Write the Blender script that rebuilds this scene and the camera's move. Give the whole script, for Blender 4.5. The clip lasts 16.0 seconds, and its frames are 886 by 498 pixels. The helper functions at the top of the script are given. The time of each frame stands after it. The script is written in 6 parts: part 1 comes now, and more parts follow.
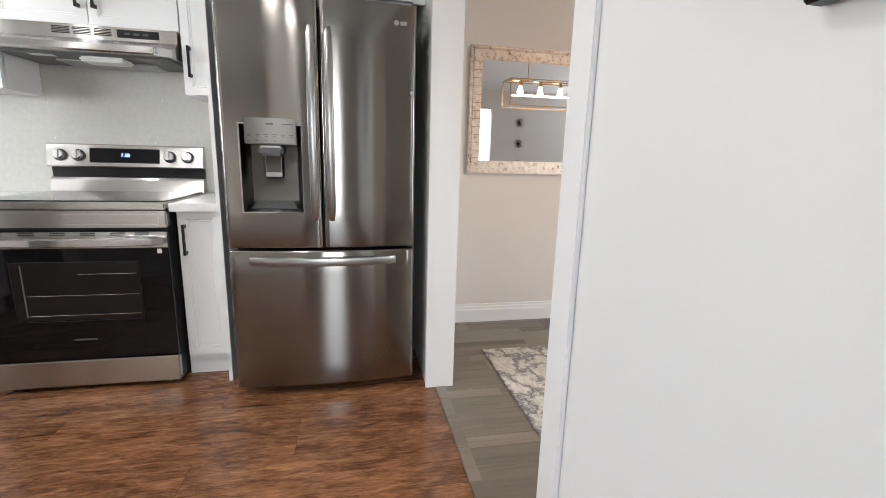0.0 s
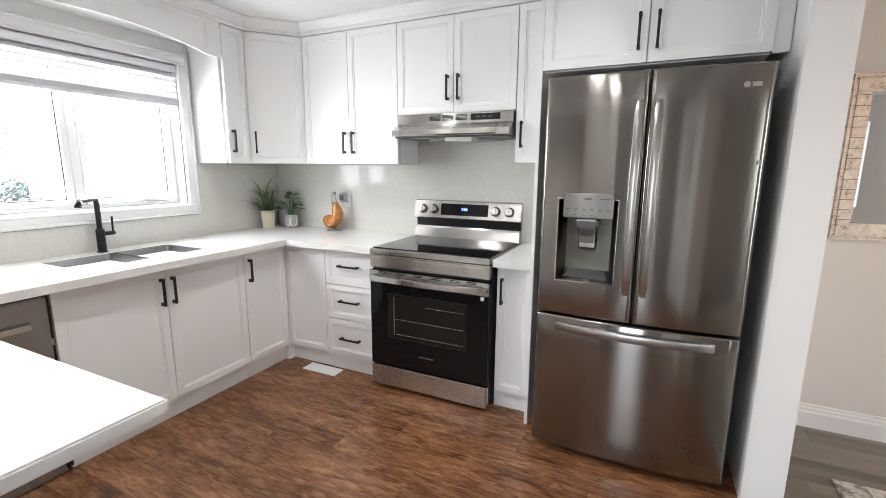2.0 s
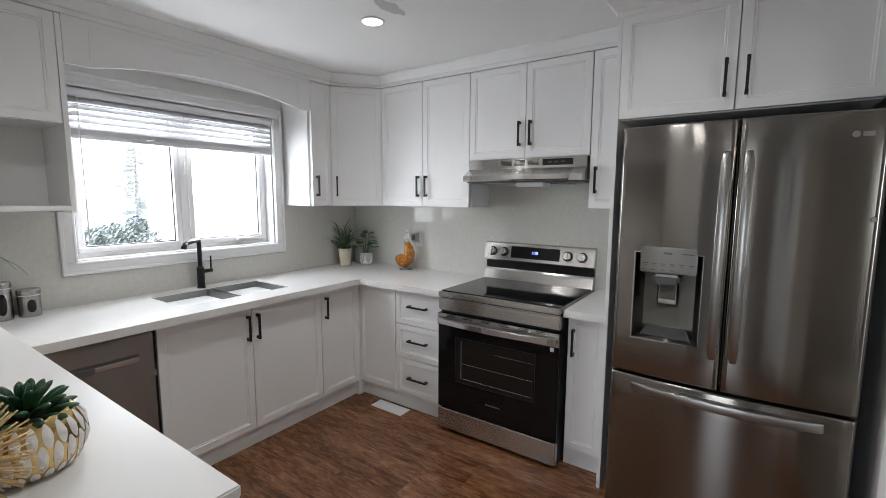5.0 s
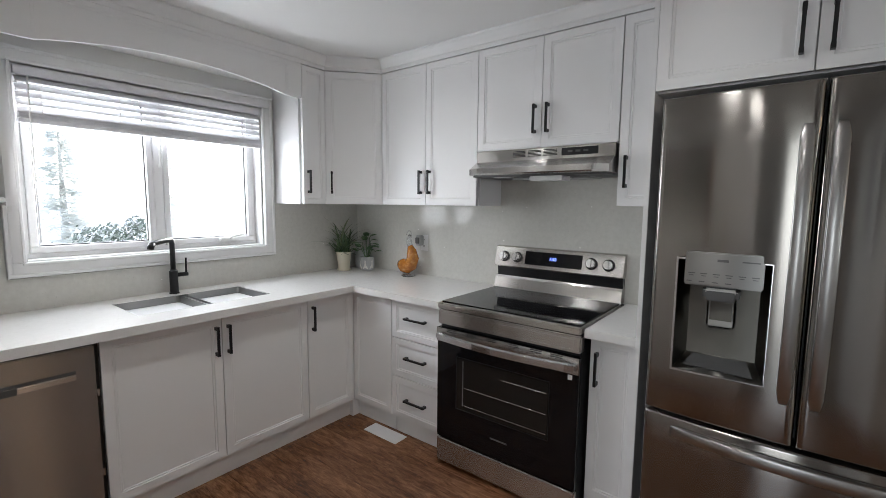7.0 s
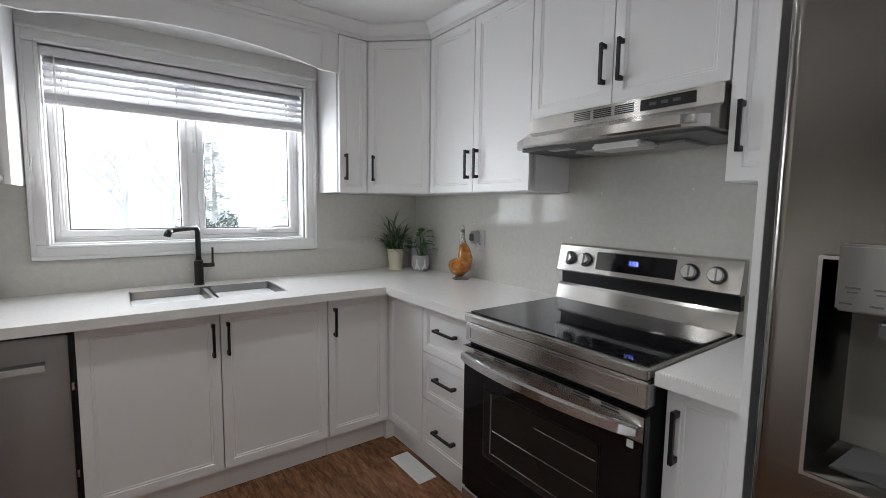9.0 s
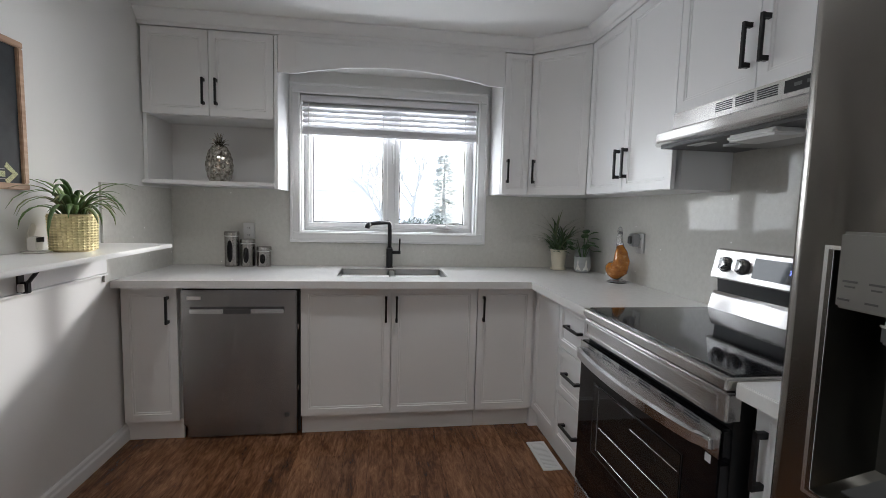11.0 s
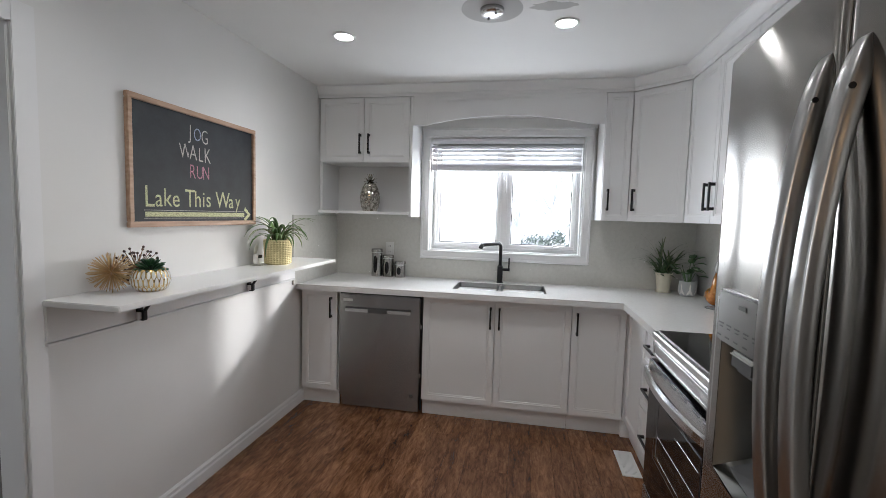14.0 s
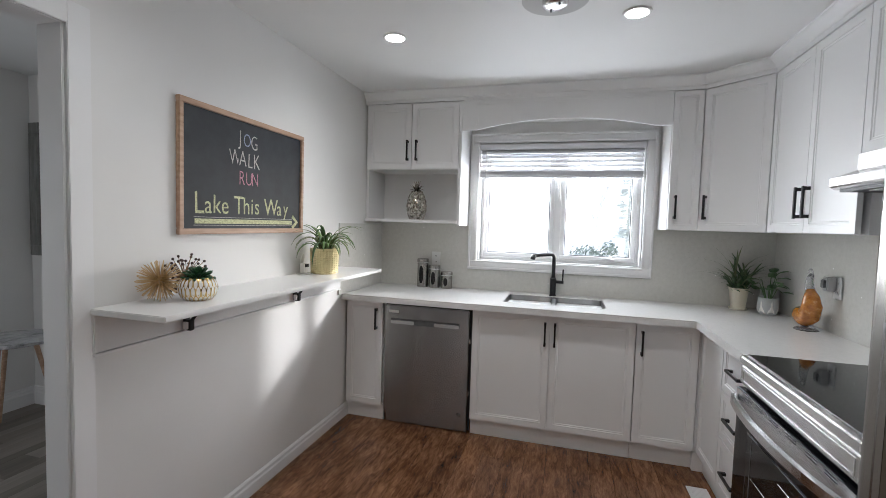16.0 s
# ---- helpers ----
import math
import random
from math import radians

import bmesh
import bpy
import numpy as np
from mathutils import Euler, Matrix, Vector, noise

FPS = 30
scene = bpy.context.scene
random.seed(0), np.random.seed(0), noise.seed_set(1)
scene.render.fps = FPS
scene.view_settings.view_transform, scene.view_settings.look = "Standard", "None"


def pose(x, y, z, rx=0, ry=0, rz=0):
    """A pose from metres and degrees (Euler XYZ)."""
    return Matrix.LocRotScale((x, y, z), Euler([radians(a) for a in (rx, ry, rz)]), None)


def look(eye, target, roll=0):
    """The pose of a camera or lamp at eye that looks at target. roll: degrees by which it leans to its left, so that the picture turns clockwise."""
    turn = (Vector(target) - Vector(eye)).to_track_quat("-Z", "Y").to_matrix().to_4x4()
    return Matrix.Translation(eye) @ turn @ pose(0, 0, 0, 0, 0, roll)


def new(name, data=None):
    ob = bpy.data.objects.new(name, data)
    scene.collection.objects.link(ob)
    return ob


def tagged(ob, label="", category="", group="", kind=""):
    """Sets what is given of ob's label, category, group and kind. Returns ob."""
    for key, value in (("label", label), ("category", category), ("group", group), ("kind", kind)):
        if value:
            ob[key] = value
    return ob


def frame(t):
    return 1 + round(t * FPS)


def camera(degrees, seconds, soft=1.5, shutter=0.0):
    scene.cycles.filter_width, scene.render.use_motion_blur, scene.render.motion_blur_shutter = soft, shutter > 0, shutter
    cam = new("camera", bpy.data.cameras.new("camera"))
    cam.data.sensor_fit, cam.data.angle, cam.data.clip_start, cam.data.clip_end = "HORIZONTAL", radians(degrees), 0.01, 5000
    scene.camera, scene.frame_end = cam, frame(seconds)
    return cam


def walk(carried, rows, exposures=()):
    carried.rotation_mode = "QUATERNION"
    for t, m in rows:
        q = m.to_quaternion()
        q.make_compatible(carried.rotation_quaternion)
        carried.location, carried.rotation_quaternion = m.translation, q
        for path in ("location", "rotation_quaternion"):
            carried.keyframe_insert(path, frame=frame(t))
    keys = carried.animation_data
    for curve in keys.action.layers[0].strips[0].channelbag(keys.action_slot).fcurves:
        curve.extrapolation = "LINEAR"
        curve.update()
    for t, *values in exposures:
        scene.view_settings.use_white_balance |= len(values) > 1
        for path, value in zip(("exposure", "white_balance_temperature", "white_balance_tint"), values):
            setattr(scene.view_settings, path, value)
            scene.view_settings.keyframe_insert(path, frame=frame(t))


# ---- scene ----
cam = camera(90.3, 16.0, soft=0.85)
EXPOSURES = [(0.0, 3.28, 6220, 10), (1.0, 3.31, 6210, 10), (2.0, 3.28, 6200, 10), (2.6, 3.15, 6170, 10), (3.5, 2.80, 6140, 10), (4.2, 2.54, 6120, 10), (6.5, 2.27, 6120, 10), (8.0, 2.27, 6120, 10), (10.5, 1.9, 6090, 10), (12.0, 2.0, 6060, 10), (13.5, 2.2, 6020, 10), (16.0, 2.36, 6020, 10)]
PATH = [
    (0, (0.855, 1.142, 1.134), (1.247, 3.063, 0.735), 1.5),
    (0.5, (0.816, 1.19, 1.173), (0.711, 3.148, 0.782), 0.7),
    (1, (0.788, 1.208, 1.245), (0.33, 3.117, 0.864), 0.5),
    (1.5, (0.765, 1.182, 1.319), (0.079, 3.024, 0.951), 0.4),
    (2, (0.758, 1.164, 1.389), (-0.079, 2.944, 1.029), 0.4),
    (2.5, (0.763, 1.139, 1.452), (-0.184, 2.866, 1.104), 0.3),
    (3, (0.762, 1.117, 1.488), (-0.262, 2.805, 1.165), 0.3),
    (3.5, (0.765, 1.112, 1.508), (-0.305, 2.776, 1.215), 0.3),
    (4, (0.77, 1.112, 1.508), (-0.327, 2.763, 1.241), 0.3),
    (6.5, (0.697, 1.446, 1.445), (-0.484, 3.045, 1.229), 0.5),
    (7, (0.655, 1.571, 1.434), (-0.566, 3.141, 1.224), 0.6),
    (7.5, (0.619, 1.762, 1.411), (-0.658, 3.287, 1.203), 0.6),
    (8, (0.593, 1.926, 1.405), (-0.772, 3.373, 1.195), 0.7),
    (8.2, (0.586, 1.997, 1.387), (-0.82, 3.405, 1.183), 0.7),
    (10.3, (0.716, 2.49, 1.298), (-1.178, 3.107, 1.121), 1.3),
    (10.5, (0.773, 2.507, 1.29), (-1.151, 3.024, 1.116), 1.4),
    (11, (0.944, 2.536, 1.301), (-1.029, 2.812, 1.126), 1.5),
    (11.5, (1.08, 2.583, 1.314), (-0.911, 2.663, 1.135), 1.5),
    (12, (1.224, 2.68, 1.338), (-0.766, 2.6, 1.155), 1.5),
    (12.5, (1.337, 2.747, 1.385), (-0.645, 2.567, 1.188), 1.6),
    (13, (1.391, 2.766, 1.411), (-0.582, 2.508, 1.214), 1.6),
    (13.5, (1.414, 2.764, 1.427), (-0.553, 2.45, 1.247), 1.6),
    (14, (1.417, 2.766, 1.423), (-0.545, 2.407, 1.269), 1.6),
    (14.5, (1.415, 2.764, 1.425), (-0.541, 2.372, 1.289), 1.7),
    (15, (1.4, 2.761, 1.414), (-0.551, 2.337, 1.295), 1.6),
    (15.5, (1.362, 2.739, 1.412), (-0.579, 2.273, 1.297), 1.7),
    (16, (1.287, 2.661, 1.408), (-0.638, 2.13, 1.296), 1.7),
]
walk(cam, [(t, look(eye, target, roll)) for t, eye, target, roll in PATH], exposures=EXPOSURES)

# ---- world, sun, large lights ----
SUN_WAY = Vector((0.83, -1.0, -0.45)).normalized()
world = bpy.data.worlds.new("world")
scene.world = world
world.use_nodes = True
wn = world.node_tree.nodes
sky = wn.new("ShaderNodeTexSky")
sky.sky_type = "NISHITA"
sky.sun_disc = False
sky.sun_elevation = math.asin(-SUN_WAY.z)
sky.sun_rotation = math.atan2(-SUN_WAY.x, -SUN_WAY.y)
sky.dust_density = 1.0
haze = wn.new("ShaderNodeHueSaturation")  # thin winter cloud greys the blue
haze.inputs["Saturation"].default_value = 0.45
world.node_tree.links.new(sky.outputs[0], haze.inputs["Color"])
world.node_tree.links.new(haze.outputs[0], wn["Background"].inputs[0])
wn["Background"].inputs[1].default_value = 0.15

sun_data = bpy.data.lights.new("sun", "SUN")
sun_data.energy, sun_data.angle, sun_data.color = 0.55, radians(3.6), (1.0, 0.95, 0.88)
sun = new("sun", sun_data)
sun.matrix_basis = look((0, 0, 8), Vector((0, 0, 8)) + SUN_WAY)


def area_lamp(name, eye, target, sx, sy, watts, colour):
    d = bpy.data.lights.new(name, "AREA")
    d.shape, d.size, d.size_y, d.energy, d.color = "RECTANGLE", sx, sy, watts, colour
    o = new(name, d)
    o.matrix_basis = look(eye, target)
    return o


# daylight of the kitchen and dining room windows; the hall one is unseen, added for brightness
area_lamp("window_daylight", (-2.36, 2.6, 1.56), (0, 2.6, 1.35), 1.1, 0.75, 4.6, (0.985, 0.985, 0.975))
area_lamp("dining_daylight", (5.6, -1.05, 1.4), (3.4, 2.5, 1.1), 1.1, 1.3, 6.5, (0.98, 0.98, 1.0))
area_lamp("hall_daylight", (0.67, -1.055, 1.15), (0.35, 2.0, 1.15), 0.45, 1.6, 1.5, (0.97, 0.985, 1.0))
LAMP_W, CHAND_W = 4.2, 1.6
BUSH = (-4.65, 3.05, 2.02)

# ---- materials ----


def node_mat(name, base, rough=0.5, metal=0.0, coat=0.0):
    m = bpy.data.materials.new(name)
    m.use_nodes = True
    b = m.node_tree.nodes["Principled BSDF"]
    b.inputs["Base Color"].default_value = (*base, 1)
    b.inputs["Roughness"].default_value = rough
    b.inputs["Metallic"].default_value = metal
    b.inputs["Coat Weight"].default_value = coat
    return m


class G:
    """A small helper to wire nodes of one material."""

    def __init__(self, m):
        self.t = m.node_tree
        self.b = self.t.nodes["Principled BSDF"]

    def n(self, kind, **kw):
        o = self.t.nodes.new("ShaderNode" + kind)
        for k, v in kw.items():
            o.inputs[k.replace("_", " ")].default_value = v
        return o

    def l(self, a, b):
        self.t.links.new(a, b)

    def coords(self, scale=(1, 1, 1), source="Object"):
        c, m = self.n("TexCoord"), self.n("Mapping")
        m.inputs["Scale"].default_value = scale
        self.l(c.outputs[source], m.inputs[0])
        return m.outputs[0]

    def world_coords(self, scale=(1, 1, 1)):
        c, m = self.n("NewGeometry"), self.n("Mapping")
        m.inputs["Scale"].default_value = scale
        self.l(c.outputs["Position"], m.inputs[0])
        return m.outputs[0]

    def noise(self, vec, scale, detail=4.0, rough=0.5):
        o = self.n("TexNoise", Scale=scale, Detail=detail, Roughness=rough)
        self.l(vec, o.inputs["Vector"])
        return o.outputs["Fac"]

    def ramp(self, fac, *stops):
        o = self.n("ValToRGB")
        e = o.color_ramp.elements
        while len(e) < len(stops):
            e.new(0.5)
        for el, (p, c) in zip(e, stops):
            el.position = p
            el.color = (*c, 1) if len(c) == 3 else c
        self.l(fac, o.inputs[0])
        return o.outputs[0]

    def mix(self, fac, a, b, mode="MIX"):
        o = self.t.nodes.new("ShaderNodeMix")
        o.data_type, o.blend_type = "RGBA", mode
        for v, i in ((fac, 0), (a, 6), (b, 7)):
            if hasattr(v, "is_output"):
                self.l(v, o.inputs[i])
            else:
                o.inputs[i].default_value = v if i == 0 else (*v, 1)
        return o.outputs[2]

    def bump(self, height, strength=0.2, distance=0.002):
        o = self.n("Bump", Strength=strength, Distance=distance)
        self.l(height, o.inputs["Height"])
        self.l(o.outputs[0], self.b.inputs["Normal"])

    def colour(self, s):
        self.l(s, self.b.inputs["Base Color"])

    def rough(self, s, lo, hi):
        o = self.n("MapRange", To_Min=lo, To_Max=hi)
        self.l(s, o.inputs[0])
        self.l(o.outputs[0], self.b.inputs["Roughness"])


def painted(name, base, rough=0.45, vary=0.03, grain=160.0, strength=0.08):
    m = node_mat(name, base, rough)
    g = G(m)
    v = g.world_coords()
    a = g.noise(v, 1.7, 3.0)
    dark = tuple(max(0, c - vary) for c in base)
    light = tuple(min(1, c + vary) for c in base)
    g.colour(g.ramp(a, (0.3, dark), (0.7, light)))
    f = g.noise(v, grain, 2.0)
    g.bump(f, strength, 0.0006)
    g.rough(a, rough - 0.05, rough + 0.06)
    return m


M_CAB = painted("cabinet_paint", (0.80, 0.80, 0.80), 0.33, 0.012, 90, 0.04)
M_TRIM = painted("trim_paint", (0.78, 0.78, 0.78), 0.4, 0.015, 60, 0.05)
M_WALL = painted("wall_paint", (0.74, 0.735, 0.72), 0.6, 0.015, 220, 0.15)
M_EAST = painted("east_wall_paint", (0.74, 0.74, 0.735), 0.6, 0.015, 220, 0.15)
M_DINE = painted("dining_wall_paint", (0.70, 0.655, 0.62), 0.65, 0.015, 220, 0.15)
M_CEIL = painted("ceiling_paint", (0.78, 0.78, 0.77), 0.6, 0.015, 200, 0.1)
M_PATCH = painted("ceiling_patch", (0.50, 0.50, 0.49), 0.7, 0.02, 200, 0.1)


def quartz(name, base, speck, rough, scale, mottle, chips):
    m = node_mat(name, base, rough)
    g = G(m)
    v = g.world_coords()
    vo = g.n("TexVoronoi", Scale=scale)
    g.l(v, vo.inputs["Vector"])
    s = g.ramp(vo.outputs["Distance"], (0.0, (1, 1, 1)), (0.22, (0, 0, 0)))
    pick = g.ramp(vo.outputs["Color"], (0.55, (0, 0, 0)), (0.62, (1, 1, 1)))
    cloud = g.noise(v, 38.0, 8.0, 0.7)
    body = g.ramp(cloud, (0.32, tuple(c - mottle for c in base)), (0.68, tuple(c + mottle for c in base)))
    fac = g.mix(1.0, s, pick, "MULTIPLY")
    col = g.mix(fac, body, speck)
    # sparse chips; their sparkle is put into the colour as near-white dots
    vo2 = g.n("TexVoronoi", Scale=chips)
    g.l(v, vo2.inputs["Vector"])
    chip = g.ramp(vo2.outputs["Distance"], (0.03, (1, 1, 1)), (0.06, (0, 0, 0)))
    col = g.mix(chip, col, (0.95, 0.95, 0.93))
    g.colour(col)
    g.rough(cloud, rough - 0.03, rough + 0.05)
    return m


M_COUNTER = quartz("countertop_quartz", (0.74, 0.735, 0.72), (0.36, 0.335, 0.30), 0.16, 170, 0.02, 9.0)
M_SPLASH = quartz("backsplash_quartz", (0.60, 0.593, 0.555), (0.36, 0.345, 0.315), 0.05, 125, 0.035, 11.0)
M_SPLASH.node_tree.nodes["Principled BSDF"].inputs["Specular IOR Level"].default_value = 0.22


def steel(name, base, rough, axis, metal=1.0):
    m = node_mat(name, base, rough, metal)
    g = G(m)
    sc = [6, 6, 6]
    for i in range(3):
        if i != axis:
            sc[i] = 420
    v = g.coords(tuple(sc))
    f = g.noise(v, 1.0, 3.0)
    g.rough(f, rough - 0.012, rough + 0.018)
    big = g.noise(g.coords((1, 1, 1)), 2.2, 2.0)
    g.colour(g.ramp(big, (0.3, tuple(c * 0.93 for c in base)), (0.7, base)))
    tg = g.n("Tangent")
    tg.direction_type, tg.axis = "RADIAL", "Z"
    g.l(tg.outputs[0], g.b.inputs["Tangent"])
    g.b.inputs["Anisotropic"].default_value = 1.0
    g.b.inputs["Anisotropic Rotation"].default_value = 0.25
    return m


M_STEEL = steel("brushed_steel", (0.275, 0.259, 0.239), 0.155, 0)
M_STEELX = steel("brushed_steel_across", (0.56, 0.545, 0.525), 0.23, 0)
M_DWSTEEL = steel("dishwasher_steel", (0.35, 0.345, 0.34), 0.24, 0)
M_BRIGHT = steel("polished_steel", (0.66, 0.66, 0.66), 0.18, 2)
M_SINK = steel("sink_steel", (0.30, 0.30, 0.297), 0.28, 1)
M_HANDLE = node_mat("satin_handle_steel", (0.37, 0.364, 0.355), 0.28, 1.0)
M_RECESS = steel("recess_steel", (0.15, 0.145, 0.131), 0.38, 0)
M_PANEL = steel("panel_steel", (0.25, 0.246, 0.24), 0.3, 0)
M_LEVER = node_mat("pale_grey_plastic", (0.45, 0.45, 0.43), 0.38)
M_BLACK = node_mat("matt_black_metal", (0.012, 0.012, 0.013), 0.38, 0.4)
M_GAP = node_mat("dark_side_enamel", (0.035, 0.036, 0.038), 0.45)
M_GLASSBLK = node_mat("black_glass", (0.006, 0.006, 0.007), 0.05)
M_OVENGLASS = node_mat("oven_window_glass", (0.014, 0.013, 0.012), 0.05)
for m_ in (M_GLASSBLK, M_OVENGLASS):
    m_.node_tree.nodes["Principled BSDF"].inputs["Specular IOR Level"].default_value = 0.3
M_PLASTIC = node_mat("white_plastic", (0.75, 0.75, 0.74), 0.35)
M_GREY = node_mat("grey_plastic", (0.34, 0.34, 0.34), 0.4)
M_DARKPL = node_mat("dark_grey_plastic", (0.08, 0.08, 0.08), 0.4)
M_MIRROR = node_mat("mirror_silver", (0.88, 0.88, 0.88), 0.015, 1.0)
M_BLINDS = node_mat("blind_slat", (0.72, 0.72, 0.74), 0.4)


def emitter(name, colour, strength):
    m = node_mat(name, (0.8, 0.8, 0.8), 0.5)
    b = m.node_tree.nodes["Principled BSDF"]
    b.inputs["Emission Color"].default_value = (*colour, 1)
    b.inputs["Emission Strength"].default_value = strength
    return m


M_LED = emitter("lamp_glow", (1.0, 0.97, 0.92), 6.0)
M_BULB = emitter("filament_bulb_glow", (1.0, 0.62, 0.30), 7.0)
M_BLUE = emitter("blue_digits", (0.12, 0.2, 1.0), 0.7)


def window_glass():
    m = bpy.data.materials.new("window_glass")
    m.use_nodes = True
    t = m.node_tree
    t.nodes.remove(t.nodes["Principled BSDF"])
    tr, gl, mx = t.nodes.new("ShaderNodeBsdfTransparent"), t.nodes.new("ShaderNodeBsdfGlossy"), t.nodes.new("ShaderNodeMixShader")
    gl.inputs["Roughness"].default_value = 0.02
    mx.inputs[0].default_value = 0.05
    t.links.new(tr.outputs[0], mx.inputs[1])
    t.links.new(gl.outputs[0], mx.inputs[2])
    t.links.new(mx.outputs[0], t.nodes["Material Output"].inputs[0])
    return m


M_GLASS = window_glass()


def flake_wood(name, tones, rough):
    """Hand-scraped plank floor with irregular streaks and flakes, grain along x; each plank has its own shift."""
    m = node_mat(name, tones[1], rough)
    g = G(m)
    oi, geo = g.n("ObjectInfo"), g.n("NewGeometry")
    add = g.t.nodes.new("ShaderNodeVectorMath")
    add.operation = "MULTIPLY_ADD"
    g.l(oi.outputs["Random"], add.inputs[0])
    add.inputs[1].default_value = (7.3, 5.1, 3.1)
    g.l(geo.outputs["Position"], add.inputs[2])

    def layer(scale, detail, rough_, twist):
        mp = g.n("Mapping")
        mp.inputs["Scale"].default_value = scale
        g.l(add.outputs[0], mp.inputs[0])
        o = g.n("TexNoise", Scale=1.0, Detail=detail, Roughness=rough_, Distortion=twist)
        g.l(mp.outputs[0], o.inputs["Vector"])
        return o.outputs["Fac"]

    flake = layer((7.5, 30.0, 1.0), 4.0, 0.6, 0.9)
    streak = layer((15.0, 80.0, 1.0), 5.0, 0.7, 0.8)
    cloud = layer((1.6, 4.5, 1.0), 2.0, 0.5, 0.3)
    grain = layer((22.0, 420.0, 1.0), 3.0, 0.6, 0.0)
    fac = g.mix(0.42, flake, streak)
    fac = g.mix(0.28, fac, cloud)
    fac = g.mix(0.14, fac, grain)
    g.colour(g.ramp(fac, (0.37, tones[0]), (0.455, tones[1]), (0.525, tones[2]), (0.605, tones[3])))
    g.rough(streak, rough - 0.05, rough + 0.12)
    g.bump(streak, 0.18, 0.0010)
    return m


def strip_wood(name, tones, rough, strip, length, streak=1.0):
    """Plank floor with long grain along x."""
    m = node_mat(name, tones[1], rough)
    g = G(m)
    oi = g.n("ObjectInfo")
    geo = g.n("NewGeometry")
    add = g.t.nodes.new("ShaderNodeVectorMath")
    add.operation = "MULTIPLY_ADD"
    g.l(oi.outputs["Random"], add.inputs[0])
    add.inputs[1].default_value = (7.3, 0.0, 3.1)
    g.l(geo.outputs["Position"], add.inputs[2])
    br = g.n("TexBrick", Scale=1.0, Mortar_Size=0.0, Brick_Width=length, Row_Height=strip)
    br.offset, br.squash = 0.37, 0.7
    br.inputs["Color1"].default_value = (0, 0, 0, 1)
    br.inputs["Color2"].default_value = (1, 1, 1, 1)
    g.l(add.outputs[0], br.inputs["Vector"])
    mp = g.n("Mapping")
    mp.inputs["Scale"].default_value = (4.0, 70.0, 1.0)
    g.l(add.outputs[0], mp.inputs[0])
    fine = g.noise(mp.outputs[0], 1.0, 6.0, 0.65)
    mp2 = g.n("Mapping")
    mp2.inputs["Scale"].default_value = (2.2, 16.0, 1.0)
    g.l(add.outputs[0], mp2.inputs[0])
    mid = g.noise(mp2.outputs[0], 1.0, 4.0, 0.6)
    fac = g.mix(0.55, br.outputs["Color"], mid)
    fac = g.mix(0.45 * streak, fac, fine)
    g.colour(g.ramp(fac, (0.30, tones[0]), (0.47, tones[1]), (0.60, tones[2]), (0.76, tones[3])))
    g.rough(fine, rough - 0.06, rough + 0.1)
    g.bump(fine, 0.12, 0.0008)
    return m


M_FLOOR = flake_wood("kitchen_floor_laminate", ((0.044, 0.018, 0.009), (0.118, 0.049, 0.022), (0.205, 0.092, 0.041), (0.32, 0.160, 0.076)), 0.20)
M_FLOOR2 = strip_wood("grey_oak_floor", ((0.10, 0.085, 0.070), (0.165, 0.142, 0.118), (0.215, 0.188, 0.158), (0.27, 0.24, 0.205)), 0.33, 0.19, 1.3, 0.7)
M_SUBFLOOR = node_mat("floor_joint", (0.03, 0.02, 0.015), 0.8)

# ---- building helpers ----


def box(bm, x0, x1, y0, y1, z0, z1):
    r = bmesh.ops.create_cube(bm, size=1.0)
    for v in r["verts"]:
        v.co.x = x0 + (v.co.x + 0.5) * (x1 - x0)
        v.co.y = y0 + (v.co.y + 0.5) * (y1 - y0)
        v.co.z = z0 + (v.co.z + 0.5) * (z1 - z0)
    return r["verts"]


def soft_edges(bm, width, segments=2):
    bmesh.ops.bevel(bm, geom=bm.edges[:], offset=width, segments=segments, affect="EDGES", clamp_overlap=True)


def bbox(x0, x1, y0, y1, z0, z1, bevel=0.0, segments=2):
    bm = bmesh.new()
    box(bm, min(x0, x1), max(x0, x1), min(y0, y1), max(y0, y1), min(z0, z1), max(z0, z1))
    if bevel:
        soft_edges(bm, bevel, segments)
    return bm


def mesh_of(name, bm, mat, smooth=False):
    bmesh.ops.recalc_face_normals(bm, faces=bm.faces[:])
    me = bpy.data.meshes.new(name)
    bm.to_mesh(me)
    bm.free()
    me.materials.append(mat)
    if smooth:
        me.polygons.foreach_set("use_smooth", [True] * len(me.polygons))
    return me


def part(name, bm, mat, parent=None, label="", smooth=False):
    ob = new(name, mesh_of(name, bm, mat, smooth))
    if parent:
        ob.parent = parent
    if label:
        ob["label"] = label
    return ob


def thing(name, m, label, category, group="", kind=""):
    ob = new(name)
    ob.empty_display_size = 0.05
    ob.matrix_basis = m
    return tagged(ob, label, category, group, kind)


def structure(name, bm, mat, label, category, smooth=False):
    return tagged(part(name, bm, mat, smooth=smooth), label, category, kind="structure")


